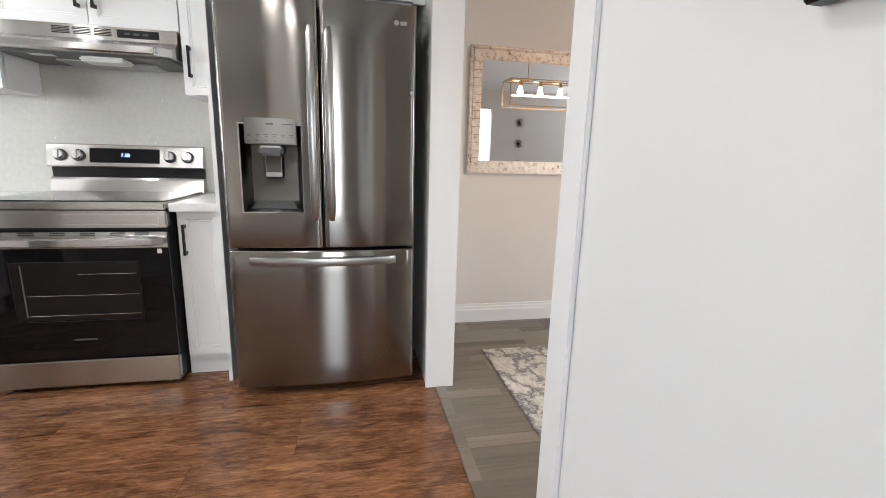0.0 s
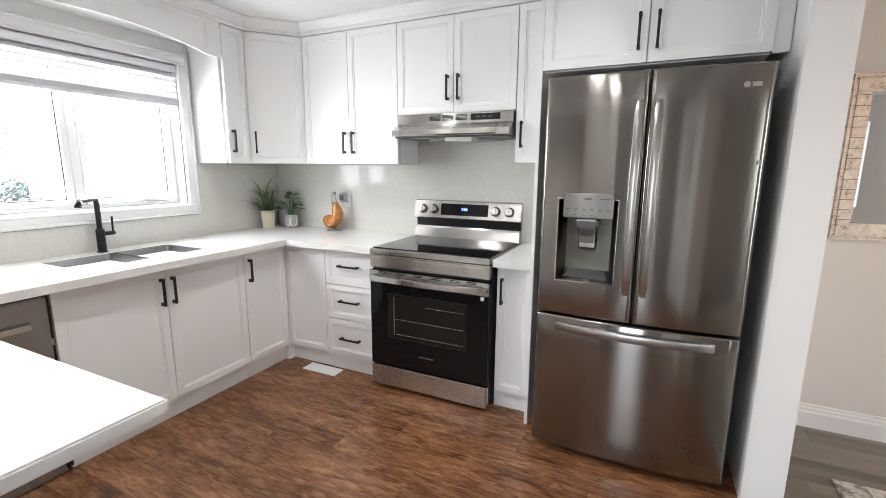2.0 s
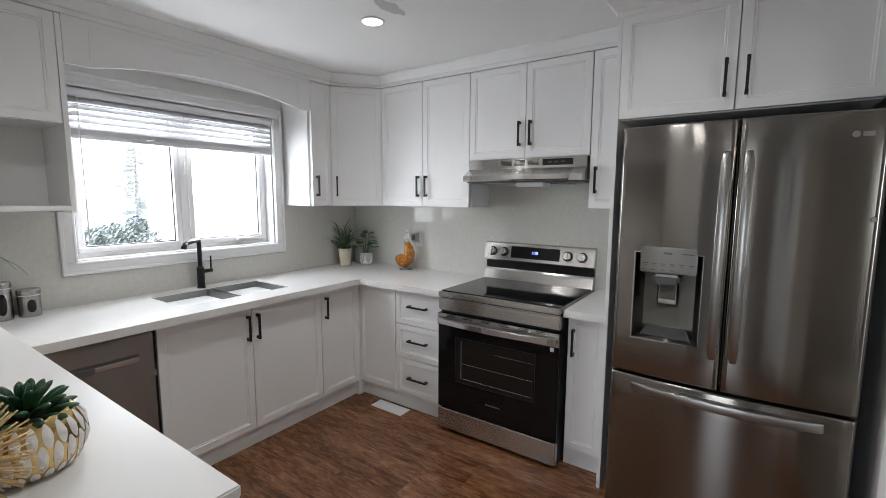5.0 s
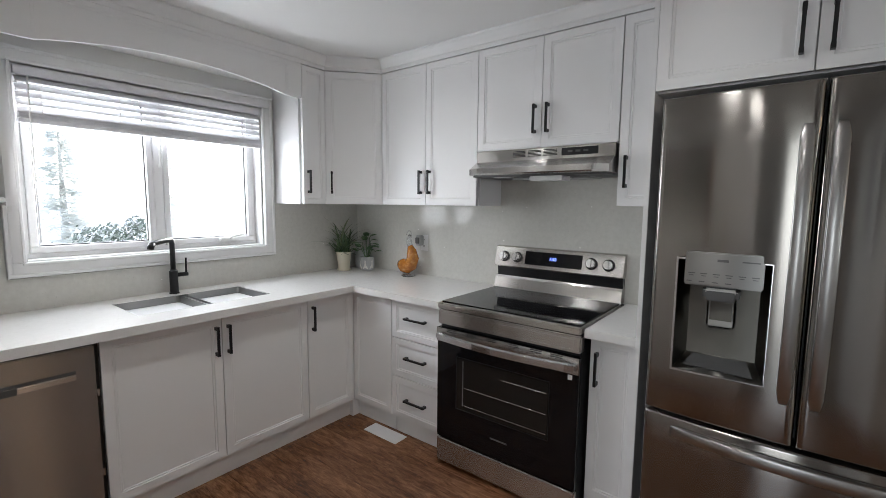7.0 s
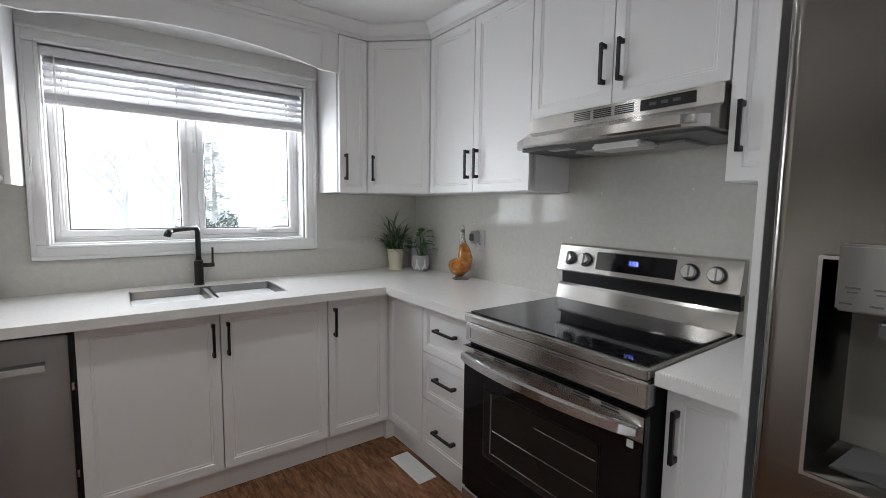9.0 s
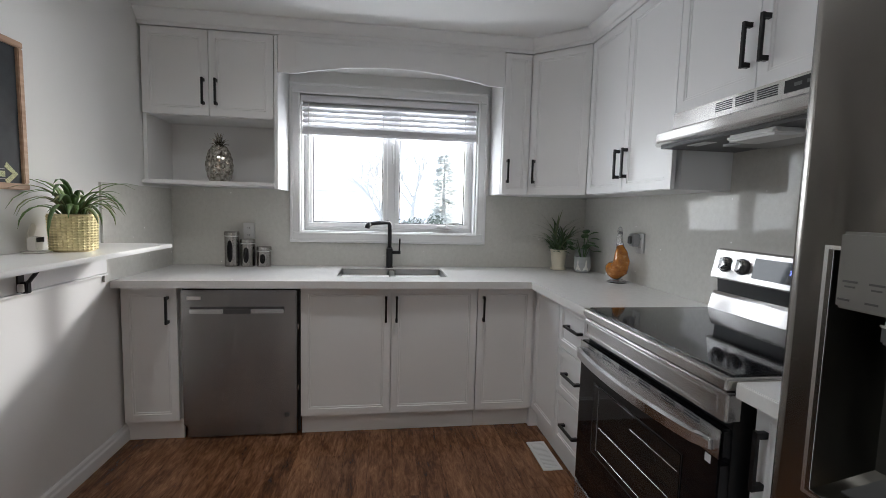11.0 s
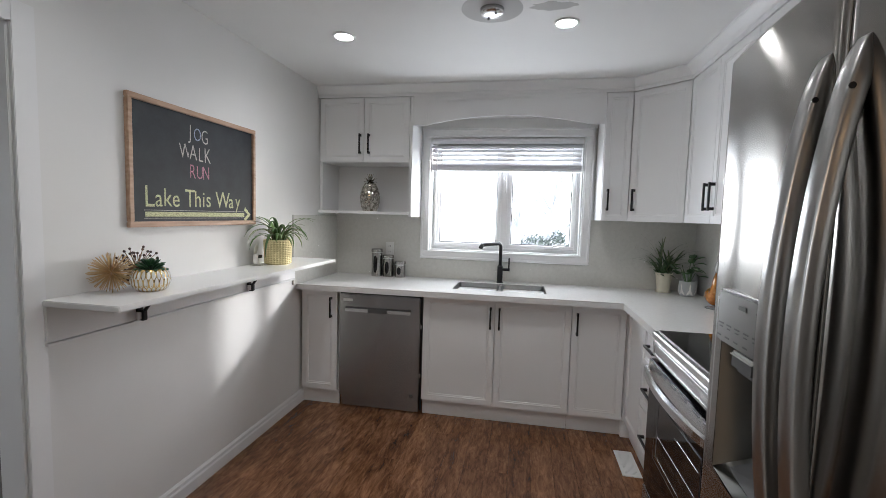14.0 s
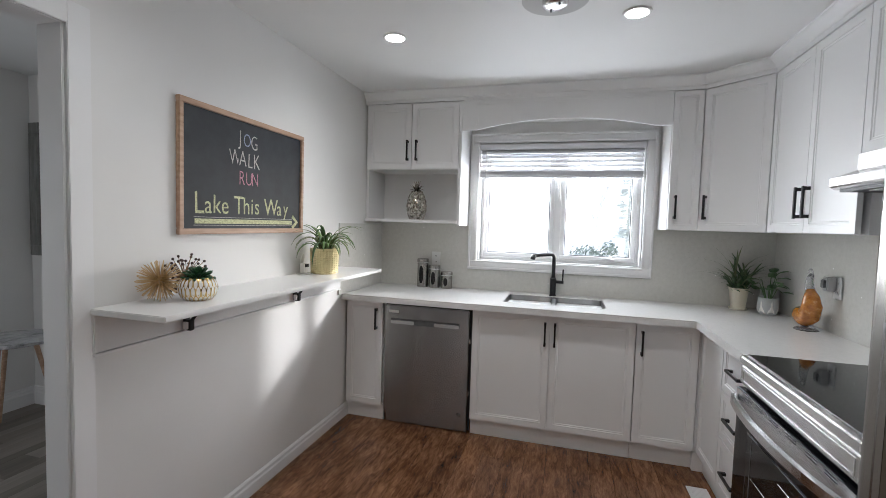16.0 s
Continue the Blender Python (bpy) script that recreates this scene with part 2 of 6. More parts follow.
def lathe(profile, steps=32, cap=True):
    """A turned body round z from (radius, height) pairs."""
    bm = bmesh.new()
    rings = []
    for r, z in profile:
        rings.append([bm.verts.new((r * math.cos(2 * math.pi * i / steps), r * math.sin(2 * math.pi * i / steps), z)) for i in range(steps)])
    for a, b in zip(rings, rings[1:]):
        for i in range(steps):
            j = (i + 1) % steps
            bm.faces.new((a[i], a[j], b[j], b[i]))
    if cap:
        bm.faces.new(rings[0][::-1])
        bm.faces.new(rings[-1])
    return bm


def tube(points, radius, steps=10, taper=None, bm=None):
    """A round bar along points."""
    bm = bm or bmesh.new()
    pts = [Vector(p) for p in points]
    rings = []
    ref = None
    for i, p in enumerate(pts):
        d = (pts[min(i + 1, len(pts) - 1)] - pts[max(i - 1, 0)]).normalized()
        if ref is None:
            ref = d.orthogonal().normalized()
        ref = (ref - d * ref.dot(d)).normalized()
        s = d.cross(ref)
        r = radius * (taper[i] if taper else 1.0)
        rings.append([bm.verts.new(p + (ref * math.cos(a) + s * math.sin(a)) * r) for a in [2 * math.pi * k / steps for k in range(steps)]])
    for a, b in zip(rings, rings[1:]):
        for i in range(steps):
            j = (i + 1) % steps
            bm.faces.new((a[i], a[j], b[j], b[i]))
    bm.faces.new(rings[0][::-1])
    bm.faces.new(rings[-1])
    return bm


def sweep(path, profile, closed=False):
    """A moulding: profile (outward, up) carried along a floor plan path; outward is to the right of the way."""
    bm = bmesh.new()
    pts = [Vector((x, y)) for x, y in path]
    rings = []
    for i, p in enumerate(pts):
        dirs = []
        if i > 0:
            dirs.append((pts[i] - pts[i - 1]).normalized())
        if i < len(pts) - 1:
            dirs.append((pts[i + 1] - pts[i]).normalized())
        ns = [Vector((d.y, -d.x)) for d in dirs]
        n = sum(ns, Vector((0, 0))).normalized()
        n = n / max(0.3, n.dot(ns[0]))
        rings.append([bm.verts.new((p.x + n.x * o, p.y + n.y * o, z)) for o, z in profile])
    for a, b in zip(rings, rings[1:]):
        for k in range(len(profile)):
            j = (k + 1) % len(profile)
            bm.faces.new((a[k], a[j], b[j], b[k]))
    bm.faces.new(rings[0])
    bm.faces.new(rings[-1][::-1])
    return bm


def poly_plate(outline, x0, x1):
    """A plate of thickness x0 to x1 with an outline of (y, z) corners."""
    bm = bmesh.new()
    a = [bm.verts.new((x0, y, z)) for y, z in outline]
    b = [bm.verts.new((x1, y, z)) for y, z in outline]
    bm.faces.new(a), bm.faces.new(b[::-1])
    for i in range(len(a)):
        j = (i + 1) % len(a)
        bm.faces.new((a[i], a[j], b[j], b[i]))
    return bm


# ---- the plan ----
XW, YN, YS, ZC = -2.17, 4.04, 1.165, 2.378
CT = 0.90            # top of the counters
XE0, XE1 = 1.20, 1.33  # the wall to the dining room
EAST_END = 1.825      # where that wall ends at the opening
OPEN_X = 0.275       # edge of the opening in the south wall
HEAD = 1.985

# shell of the kitchen
def slab_with_hole(x0, x1, y0, y1, z0, z1, hy0, hy1, hz0, hz1):
    bm = bmesh.new()
    box(bm, x0, x1, y0, hy0, z0, z1)
    box(bm, x0, x1, hy1, y1, z0, z1)
    box(bm, x0, x1, hy0, hy1, z0, hz0)
    box(bm, x0, x1, hy0, hy1, hz1, z1)
    return bm


WIN_Y0, WIN_Y1, WIN_Z0, WIN_Z1 = 1.99, 3.195, 1.13, 2.045
structure("wall_west", slab_with_hole(XW - 0.2, XW, YS - 0.12, YN + 0.12, -0.1, ZC + 0.1, WIN_Y0, WIN_Y1, WIN_Z0, WIN_Z1), M_WALL, "off-white painted plaster wall with the window", "wall")
structure("wall_north", bbox(XW, 6.62, YN, YN + 0.12, -0.1, ZC + 0.1), M_DINE, "warm beige painted wall behind kitchen and dining room", "wall")
bm = bbox(XW, OPEN_X - 0.012, YS - 0.095, YS, -0.1, ZC)
box(bm, OPEN_X - 0.012, XE0, YS - 0.095, YS, HEAD + 0.012, ZC)
structure("wall_south", bm, M_WALL, "off-white painted wall with a breakfast shelf", "wall")
bm = bbox(XE0, XE1, 0.35, EAST_END, -0.1, ZC)
box(bm, XE0, XE1, EAST_END, 3.17, 2.06, ZC)
box(bm, XE0, XE1, 3.17, YN, -0.1, ZC)
structure("wall_east", bm, M_EAST, "white painted partition wall open to the dining room", "wall")
structure("ceiling", bbox(XW - 0.2, 6.62, -1.19, YN + 0.12, ZC, ZC + 0.1), M_CEIL, "plain white painted ceiling", "ceiling")
structure("floor", bbox(XW - 0.2, XE0 + 0.06, YS - 0.06, YN + 0.12, -0.12, -0.012), M_SUBFLOOR, "dark brown wood laminate kitchen floor", "floor")
structure("floor_dining", bbox(XE0 + 0.06, 6.62, -1.19, YN + 0.12, -0.12, -0.012), M_SUBFLOOR, "grey brown oak plank dining room floor", "floor")
structure("floor_hall", bbox(-1.2, XE0 + 0.06, -1.19, YS - 0.06, -0.12, -0.012), M_SUBFLOOR, "grey brown oak plank hall floor", "floor")

# hall and dining room shells
# gap from x 0.42 to 0.92 is unseen, assumed for the fridge's bright bands
bm = bbox(-1.12, 0.42, -1.19, -1.07, -0.1, ZC)
box(bm, 0.92, 3.0, -1.19, -1.07, -0.1, ZC)
box(bm, 0.42, 0.92, -1.19, -1.07, -0.1, 0.25)
box(bm, 0.42, 0.92, -1.19, -1.07, 2.0, ZC)
box(bm, 3.32, 5.0, -1.19, -1.07, -0.1, ZC)
box(bm, 6.2, 6.62, -1.19, -1.07, -0.1, ZC)
box(bm, 3.0, 3.32, -1.19, -1.07, 2.05, ZC)
box(bm, 3.0, 3.32, -1.19, -1.07, -0.1, 0.9)
box(bm, 5.0, 6.2, -1.19, -1.07, 2.1, ZC)
box(bm, 5.0, 6.2, -1.19, -1.07, -0.1, 0.7)
structure("wall_hall_south", bm, M_WALL, "pale grey painted hall wall", "wall")
structure("wall_hall_west", bbox(-1.12, -1.0, -1.07, YS - 0.12, -0.1, ZC), M_WALL, "pale painted hall wall with a framed mirror", "wall")
structure("wall_dining_east", bbox(6.5, 6.62, -1.07, YN, -0.1, ZC), M_DINE, "beige painted dining room wall", "wall")

# trim of the openings
def casing(name, pieces, label):
    root = thing(name, pose(0, 0, 0), label, "door casing", kind="structure")
    for nm, b in pieces:
        part(nm, bbox(*b, 0.002), M_TRIM, root)
    return root


casing("trim_opening_south", [
    ("casing_side", (OPEN_X - 0.07, OPEN_X, YS, YS + 0.014, 0.0, HEAD + 0.07)),
    ("casing_head", (OPEN_X, XE0 - 0.002, YS, YS + 0.014, HEAD, HEAD + 0.07)),
    ("jamb", (OPEN_X - 0.012, OPEN_X + 0.006, YS - 0.105, YS - 0.002, 0.0, HEAD + 0.006)),
    ("soffit", (OPEN_X + 0.006, XE0 - 0.002, YS - 0.105, YS - 0.002, HEAD, HEAD + 0.010))], "white painted casing round the hall opening")
casing("trim_opening_east", [
    ("casing_side", (XE0 - 0.009, XE0, EAST_END - 0.065, EAST_END + 0.004, 0.0, 2.13)),
    ("jamb", (XE0 - 0.004, XE1 + 0.004, EAST_END, EAST_END + 0.014, 0.0, 2.06)),
    ("casing_side", (XE1, XE1 + 0.014, EAST_END - 0.07, EAST_END, 0.0, 2.13)),
    ("casing_head", (XE0 - 0.016, XE0, EAST_END + 0.004, 3.154, 2.06, 2.13)),
    ("jamb", (XE0 - 0.006, XE1 + 0.006, 3.156, 3.172, 0.0, 2.06))], "white painted casing round the dining room opening")

BASE = [(0, 0), (0.016, 0), (0.016, 0.055), (0.011, 0.065), (0.011, 0.08), (0.004, 0.092), (0, 0.092)]
TALL = [(0, 0), (0.016, 0), (0.016, 0.085), (0.011, 0.095), (0.011, 0.108), (0.006, 0.115), (0.006, 0.128), (0, 0.132)]
structure("baseboard_south", sweep([(OPEN_X - 0.072, YS), (-1.585, YS)], BASE), M_TRIM, "white moulded baseboard", "baseboard")
structure("baseboard_dining", sweep([(XE1 + 0.001, YN), (6.5, YN)], TALL), M_TRIM, "white moulded tall baseboard", "baseboard")
structure("baseboard_hall_west", sweep([(-1.0, -1.07), (-1.0, YS - 0.12)], TALL), M_TRIM, "white moulded hall baseboard", "baseboard")
structure("baseboard_hall_south", sweep([(6.5, -1.07), (-0.985, -1.07)], TALL), M_TRIM, "white moulded hall baseboard", "baseboard")
structure("floor_strip", bbox(XE0 + 0.045, XE0 + 0.095, EAST_END + 0.016, 3.154, -0.004, 0.006, 0.003), M_FLOOR2, "flat wooden transition strip between the two floors", "floor strip")

# ---- kitchen cabinets ----


def door_slab(w, h, z0, x0, t=0.02, rail=0.055):
    """A door with a routed double line; its back lies at y 0 and its face at -t."""
    bm = bmesh.new()
    g = 0.0022
    box(bm, x0 + g, x0 + w - g, -t, 0, z0 + g, z0 + h - g)
    bm.normal_update()
    front = [f for f in bm.faces if f.normal.y < -0.9][0]
    if min(w, h) > 0.10:
        r = min(rail, min(w, h) * 0.26)
        bmesh.ops.inset_region(bm, faces=[front], thickness=r, depth=0.0)
        bmesh.ops.inset_region(bm, faces=[front], thickness=0.004, depth=-0.004)
        bmesh.ops.inset_region(bm, faces=[front], thickness=0.010, depth=0.0)
        bmesh.ops.inset_region(bm, faces=[front], thickness=0.004, depth=-0.003)
    return bm


def bar_handle(x, z, length, y, upright=True):
    bm = bmesh.new()
    h = length / 2
    s = 0.0055
    if upright:
        box(bm, x - s, x + s, y - 0.032, y - 0.022, z - h, z + h)
        for e in (-1, 1):
            box(bm, x - s * 1.2, x + s * 1.2, y - 0.030, y, z + e * (h - 0.010) - 0.008, z + e * (h - 0.010) + 0.008)
    else:
        box(bm, x - h, x + h, y - 0.032, y - 0.022, z - s, z + s)
        for e in (-1, 1):
            box(bm, x + e * (h - 0.010) - 0.008, x + e * (h - 0.010) + 0.008, y - 0.030, y, z - s * 1.2, z + s * 1.2)
    return bm


def cabinet(name, m, w, depth, z0, z1, doors, label, category="cabinet", toe=0.0, drawers=(), group=""):
    """A cabinet; its face looks along local -y. doors: (x, width, handle x or None, handle z); drawers: (z0, z1)."""
    root = thing(name, m, label, category, group)
    part("body", bbox(0.0008, w - 0.0008, 0.025, depth, z0, z1, 0.001, 1), M_CAB, root)
    for dx, dw, hx, hz in doors:
        d = part("door", door_slab(dw, z1 - z0, z0, dx), M_CAB, root)
        if hx is not None:
            part("handle", bar_handle(hx, hz, 0.15, -0.02), M_BLACK, d, "black metal bar handle")
    for a, b in drawers:
        d = part("drawer", door_slab(w, b - a, a, 0.0, rail=0.05), M_CAB, root)
        part("handle", bar_handle(w / 2, (a + b) / 2 + (0.012 if b - a < 0.25 else 0.0), 0.16, -0.02, False), M_BLACK, d, "black metal bar handle")
    if toe:
        part("toe_kick", bbox(0.0008, w - 0.0008, 0.020, 0.036, 0.0, toe), M_CAB, root)
    return root


XF = -1.565    # carcass face of the west base run (doors stand 2 cm proud)
YF = 3.475     # the same for the north run
B0, B1 = 0.115, 0.858


def west(y):
    return pose(XF, y, 0, 0, 0, 90)


gb = "base cabinets"
cabinet("base_cabinet", west(YS + 0.003), 1.463 - YS - 0.003, 0.56, B0, B1, [(0.012, 0.278, 0.245, 0.735)], "narrow white base cabinet with one door", "cabinet", 0.112, group=gb)
cabinet("sink_cabinet", west(2.0945), 1.002, 0.56, B0, B1, [(0, 0.501, 0.471, 0.735), (0.501, 0.501, 0.531, 0.735)], "white two-door base cabinet under the sink", "cabinet", 0.112, group=gb)
cabinet("base_cabinet", west(3.0975), 0.345, 0.56, B0, B1, [(0, 0.343, 0.035, 0.735)], "white base cabinet in the corner with one door", "cabinet", 0.112, group=gb)
cabinet("corner_cabinet", pose(-1.555, YF, 0), 0.355, 0.55, B0, B1, [(0.0, 0.353, None, 0)], "plain white corner base cabinet without handle", "cabinet", 0.112, group=gb)
cabinet("drawer_cabinet", pose(-1.199, YF, 0), 0.398, 0.55, B0, B1, [], "white base cabinet with three drawers", "cabinet", 0.112, drawers=((0.618, B1), (0.378, 0.616), (B0, 0.376)), group=gb)
cabinet("base_cabinet", pose(0.003, YF, 0), 0.214, 0.55, B0, B1, [(0.012, 0.200, 0.045, 0.72)], "slim white base cabinet beside the range", "cabinet", 0.112, group=gb)

structure("corner_post", bbox(-1.625, -1.5565, 3.4445, 3.52, B0, B1), M_CAB, "white corner post between base cabinets", "cabinet post")
structure("toe_kick_corner", bbox(-1.605, -1.550, 3.44, 3.507, 0.0, 0.112), M_CAB, "white corner piece of the toe kick", "toe kick")
# side filler by the stove and the tall panels of the fridge niche
structure("panel_fridge", bbox(0.219, 0.237, 3.375, YN - 0.001, 0.0, 2.30, 0.001), M_CAB, "tall white panel between cabinets and fridge", "panel")

gu = "wall cabinets"
U0, U1 = 1.415, 2.292
YU, XU = 3.765, -1.85
cabinet("wall_cabinet", pose(-1.574, YU, 0), 0.782, 0.284, U0, U1, [(0, 0.391, 0.355, 1.56), (0.391, 0.391, 0.427, 1.56)], "white two-door wall cabinet", "cabinet", group=gu)
cabinet("hood_cabinet", pose(-0.791, YU, 0), 0.797, 0.284, 1.726, U1, [(0, 0.398, 0.362, 1.875), (0.398, 0.398, 0.434, 1.875)], "short white wall cabinet over the range hood", "cabinet", group=gu)
cabinet("wall_cabinet", pose(0.007, YU, 0), 0.211, 0.284, U0 + 0.01, U1, [(0, 0.21, 0.038, 1.585)], "slim white wall cabinet beside the hood", "cabinet", group=gu)
cabinet("wall_cabinet", pose(XU, 3.290, 0, 0, 0, 90), 0.176, 0.318, U0, U1, [(0, 0.175, 0.035, 1.56)], "narrow white wall cabinet beside the window", "cabinet", group=gu)
diag = math.degrees(math.atan2(3.745 - 3.466, -1.576 + 1.83))
dl = math.hypot(3.745 - 3.466, -1.576 + 1.83)
root = thing("corner_wall_cabinet", pose(-1.83, 3.466, 0, 0, 0, diag) @ pose(0, 0.02, 0), "white diagonal corner wall cabinet", "cabinet", gu)
bm = bmesh.new()
inv = root.matrix_basis.inverted()
plan = [(-1.846, 3.469), (-1.577, 3.762), (-1.577, YN - 0.001), (XW + 0.001, YN - 0.001), (XW + 0.001, 3.469)]
lo = [bm.verts.new(inv @ Vector((x, y, U0))) for x, y in plan]
hi = [bm.verts.new(inv @ Vector((x, y, U1))) for x, y in plan]
bm.faces.new(lo[::-1]), bm.faces.new(hi)
for i in range(5):
    j = (i + 1) % 5
    bm.faces.new((lo[i], lo[j], hi[j], hi[i]))
part("body", bm, M_CAB, root)
d = part("door", door_slab(dl - 0.004, U1 - U0, U0, 0.002), M_CAB, root)
part("handle", bar_handle(0.04, 1.56, 0.15, -0.02), M_BLACK, d, "black metal bar handle")

# wall cabinet with an open niche, beside the window
root = thing("niche_cabinet", pose(XU, YS + 0.004, 0, 0, 0, 90), "white wall cabinet with two doors over an open niche", "cabinet", gu)
W = 1.917 - YS - 0.004
part("body", bbox(0, W - 0.0205, 0.010, 0.318, 1.81, U1), M_CAB, root)
part("side_panel", bbox(0, 0.02, 0.001, 0.318, U0 + 0.0225, 1.8095), M_CAB, root)
part("side_panel", bbox(W - 0.02, W, -0.018, 0.318, U0 - 0.012, U1), M_CAB, root)
part("back_panel", bbox(0.0205, W - 0.0205, 0.306, 0.318, U0 + 0.0225, 1.8095), M_CAB, root)
bm = bbox(0, W - 0.021, -0.03, 0.318, U0, U0 + 0.022, 0.004)
part("shelf", bm, M_CAB, root)
for k, hx in ((0, -0.035), (1, 0.035)):
    d = part("door", door_slab((W - 0.030) / 2, U1 - 1.81, 1.81, 0.008 + k * (W - 0.030) / 2), M_CAB, root)
    part("handle", bar_handle(W / 2 + hx, 1.945, 0.15, -0.02), M_BLACK, d, "black metal bar handle")

# cabinet over the fridge
root = cabinet("fridge_cabinet", pose(0.239, 3.385, 0), 0.90, 0.66, 1.845, 2.30, [(0, 0.45, 0.413, 1.972), (0.45, 0.45, 0.487, 1.972)], "deep white two-door cabinet over the fridge", "cabinet", group=gu)
part("filler", bbox(0.901, 0.958, 0.0, 0.02, 1.845, 2.30, 0.001), M_CAB, root)

# valance over the window: flat ends and a shallow arch
bm = bmesh.new()
y0, y1 = 1.919, 3.288
n = 40
edge = []
for i in range(n + 1):
    y = y0 + (y1 - y0) * i / n
    u = min(max((y - y0 - 0.10) / (y1 - y0 - 0.20), 0), 1)
    edge.append((y, 2.082 + 0.066 * math.sin(math.pi * u) ** 0.85 if 0 < u < 1 else 2.082))
for xs in ((XU + 0.002, XU + 0.02),):
    cols = [[bm.verts.new((x, y, z)) for x in xs for z in (zz, U1 + 0.0025)] for y, zz in edge]
    for a, b in zip(cols, cols[1:]):
        for p, q in ((0, 1), (1, 3), (3, 2), (2, 0)):
            bm.faces.new((a[p], a[q], b[q], b[p]))
    bm.faces.new([cols[0][i] for i in (0, 1, 3, 2)])
    bm.faces.new([cols[-1][i] for i in (0, 2, 3, 1)])
val = structure("valance", bm, M_CAB, "white arched valance over the window", "valance")
for za, zb in ((2.258, 2.262), (2.270, 2.274)):
    part("bead", bbox(XU + 0.0202, XU + 0.0225, 2.02, 3.19, za, zb), M_CAB, val)
for y in (2.02, 2.032, 3.178, 3.19):
    part("bead", bbox(XU + 0.0202, XU + 0.0225, y - 0.002, y + 0.002, 2.115, 2.258), M_CAB, val)
structure("valance_top", bbox(XW + 0.001, XU + 0.001, y0, y1, 2.20, U1 - 0.002), M_WALL, "pale soffit behind the valance", "soffit")

# crown moulding along all wall cabinets
CROWN = [(-0.03, U1 + 0.003), (0.004, U1 + 0.003), (0.004, U1 + 0.026), (0.012, U1 + 0.030), (0.020, U1 + 0.044), (0.042, U1 + 0.070), (0.050, U1 + 0.076), (0.050, ZC), (-0.03, ZC)]
structure("crown_moulding", sweep([(-1.83, YS), (-1.83, 3.466), (-1.576, 3.745), (0.219, 3.745), (0.219, 3.365), (XE0, 3.365)], CROWN), M_CAB, "white crown moulding over the wall cabinets", "moulding")

# ---- counters, backsplash, sink ----
XC, YC = -1.487, 3.402
SX0, SX1, SY0, SY1 = -2.03, -1.665, 2.275, 2.935


def counter_run():
    bm = bmesh.new()
    z0, z1 = CT - 0.04, CT
    box(bm, XW + 0.001, SX0, YS + 0.001, YN - 0.001, z0, z1)
    box(bm, SX1, XC, YS + 0.001, YN - 0.001, z0, z1)
    box(bm, SX0, SX1, YS + 0.001, SY0, z0, z1)
    box(bm, SX0, SX1, SY1, YN - 0.001, z0, z1)
    box(bm, XC, -0.793, YC, YN - 0.001, z0, z1)
    bmesh.ops.remove_doubles(bm, verts=bm.verts[:], dist=0.0001)
    return bm


tagged(part("countertop", counter_run(), M_COUNTER), "white speckled quartz countertop, L-shaped with sink cut-out", "countertop")
tagged(part("countertop", bbox(0.004, 0.218, YC, YN - 0.001, CT - 0.04, CT, 0.003), M_COUNTER), "short white speckled quartz countertop beside the range", "countertop")
ST = U0 - 0.002
structure("backsplash_west", poly_plate([(YS + 0.013, CT + 0.0005), (YN - 0.013, CT + 0.0005), (YN - 0.013, ST), (3.271, ST), (3.271, 1.0575), (1.918, 1.0575), (1.918, ST), (YS + 0.013, ST)], XW, XW + 0.012), M_SPLASH, "pale grey quartz backsplash with sparkling chips", "backsplash")
bm = bbox(XW, -0.793, YN - 0.012, YN, CT + 0.0005, U0 - 0.002)
box(bm, -0.793, 0.005, YN - 0.012, YN, 0.6, 1.60)
box(bm, 0.005, 0.218, YN - 0.012, YN, CT + 0.0005, U0 + 0.008)
structure("backsplash_north", bm, M_SPLASH, "pale grey quartz backsplash with sparkling chips", "backsplash")
structure("backsplash_south", bbox(XW + 0.012, -1.432, YS, YS + 0.012, CT + 0.0005, 1.395), M_SPLASH, "pale grey quartz side splash", "backsplash")

sink = thing("sink", pose((SX0 + SX1) / 2, (SY0 + SY1) / 2, CT), "stainless steel undermount sink with two bowls", "sink")


def bowl(x0, x1, y0, y1, depth):
    bm = bmesh.new()
    top, bot = [], []
    r, k = 0.025, 4
    for cx, cy, a0 in ((x1 - r, y1 - r, 0), (x0 + r, y1 - r, 90), (x0 + r, y0 + r, 180), (x1 - r, y0 + r, 270)):
        for i in range(k + 1):
            a = radians(a0 + 90 * i / k)
            top.append(bm.verts.new((cx + r * math.cos(a), cy + r * math.sin(a), -0.004)))
            bot.append(bm.verts.new((cx + r * math.cos(a) * 0.6, cy + r * math.sin(a) * 0.6, -depth)))
    m = len(top)
    for i in range(m):
        j = (i + 1) % m
        bm.faces.new((top[i], top[j], bot[j], bot[i]))
    bm.faces.new(bot)
    return bm


hx, hy = (SX1 - SX0) / 2, (SY1 - SY0) / 2
for y0, y1 in ((-hy + 0.004, -0.016), (0.016, hy - 0.004)):
    b = part("bowl", bowl(-hx + 0.004, hx - 0.004, y0, y1, 0.19), M_SINK, sink)
    dr = lathe([(0.04, -0.188), (0.04, -0.186), (0.03, -0.187), (0.012, -0.189)], 20)
    bmesh.ops.translate(dr, verts=dr.verts[:], vec=(0, (y0 + y1) / 2, 0))
    part("drain", dr, M_BRIGHT, b)
part("divider", bbox(-hx + 0.006, hx - 0.006, -0.0155, 0.0155, -0.10, -0.012, 0.004), M_SINK, sink)
bm = bmesh.new()
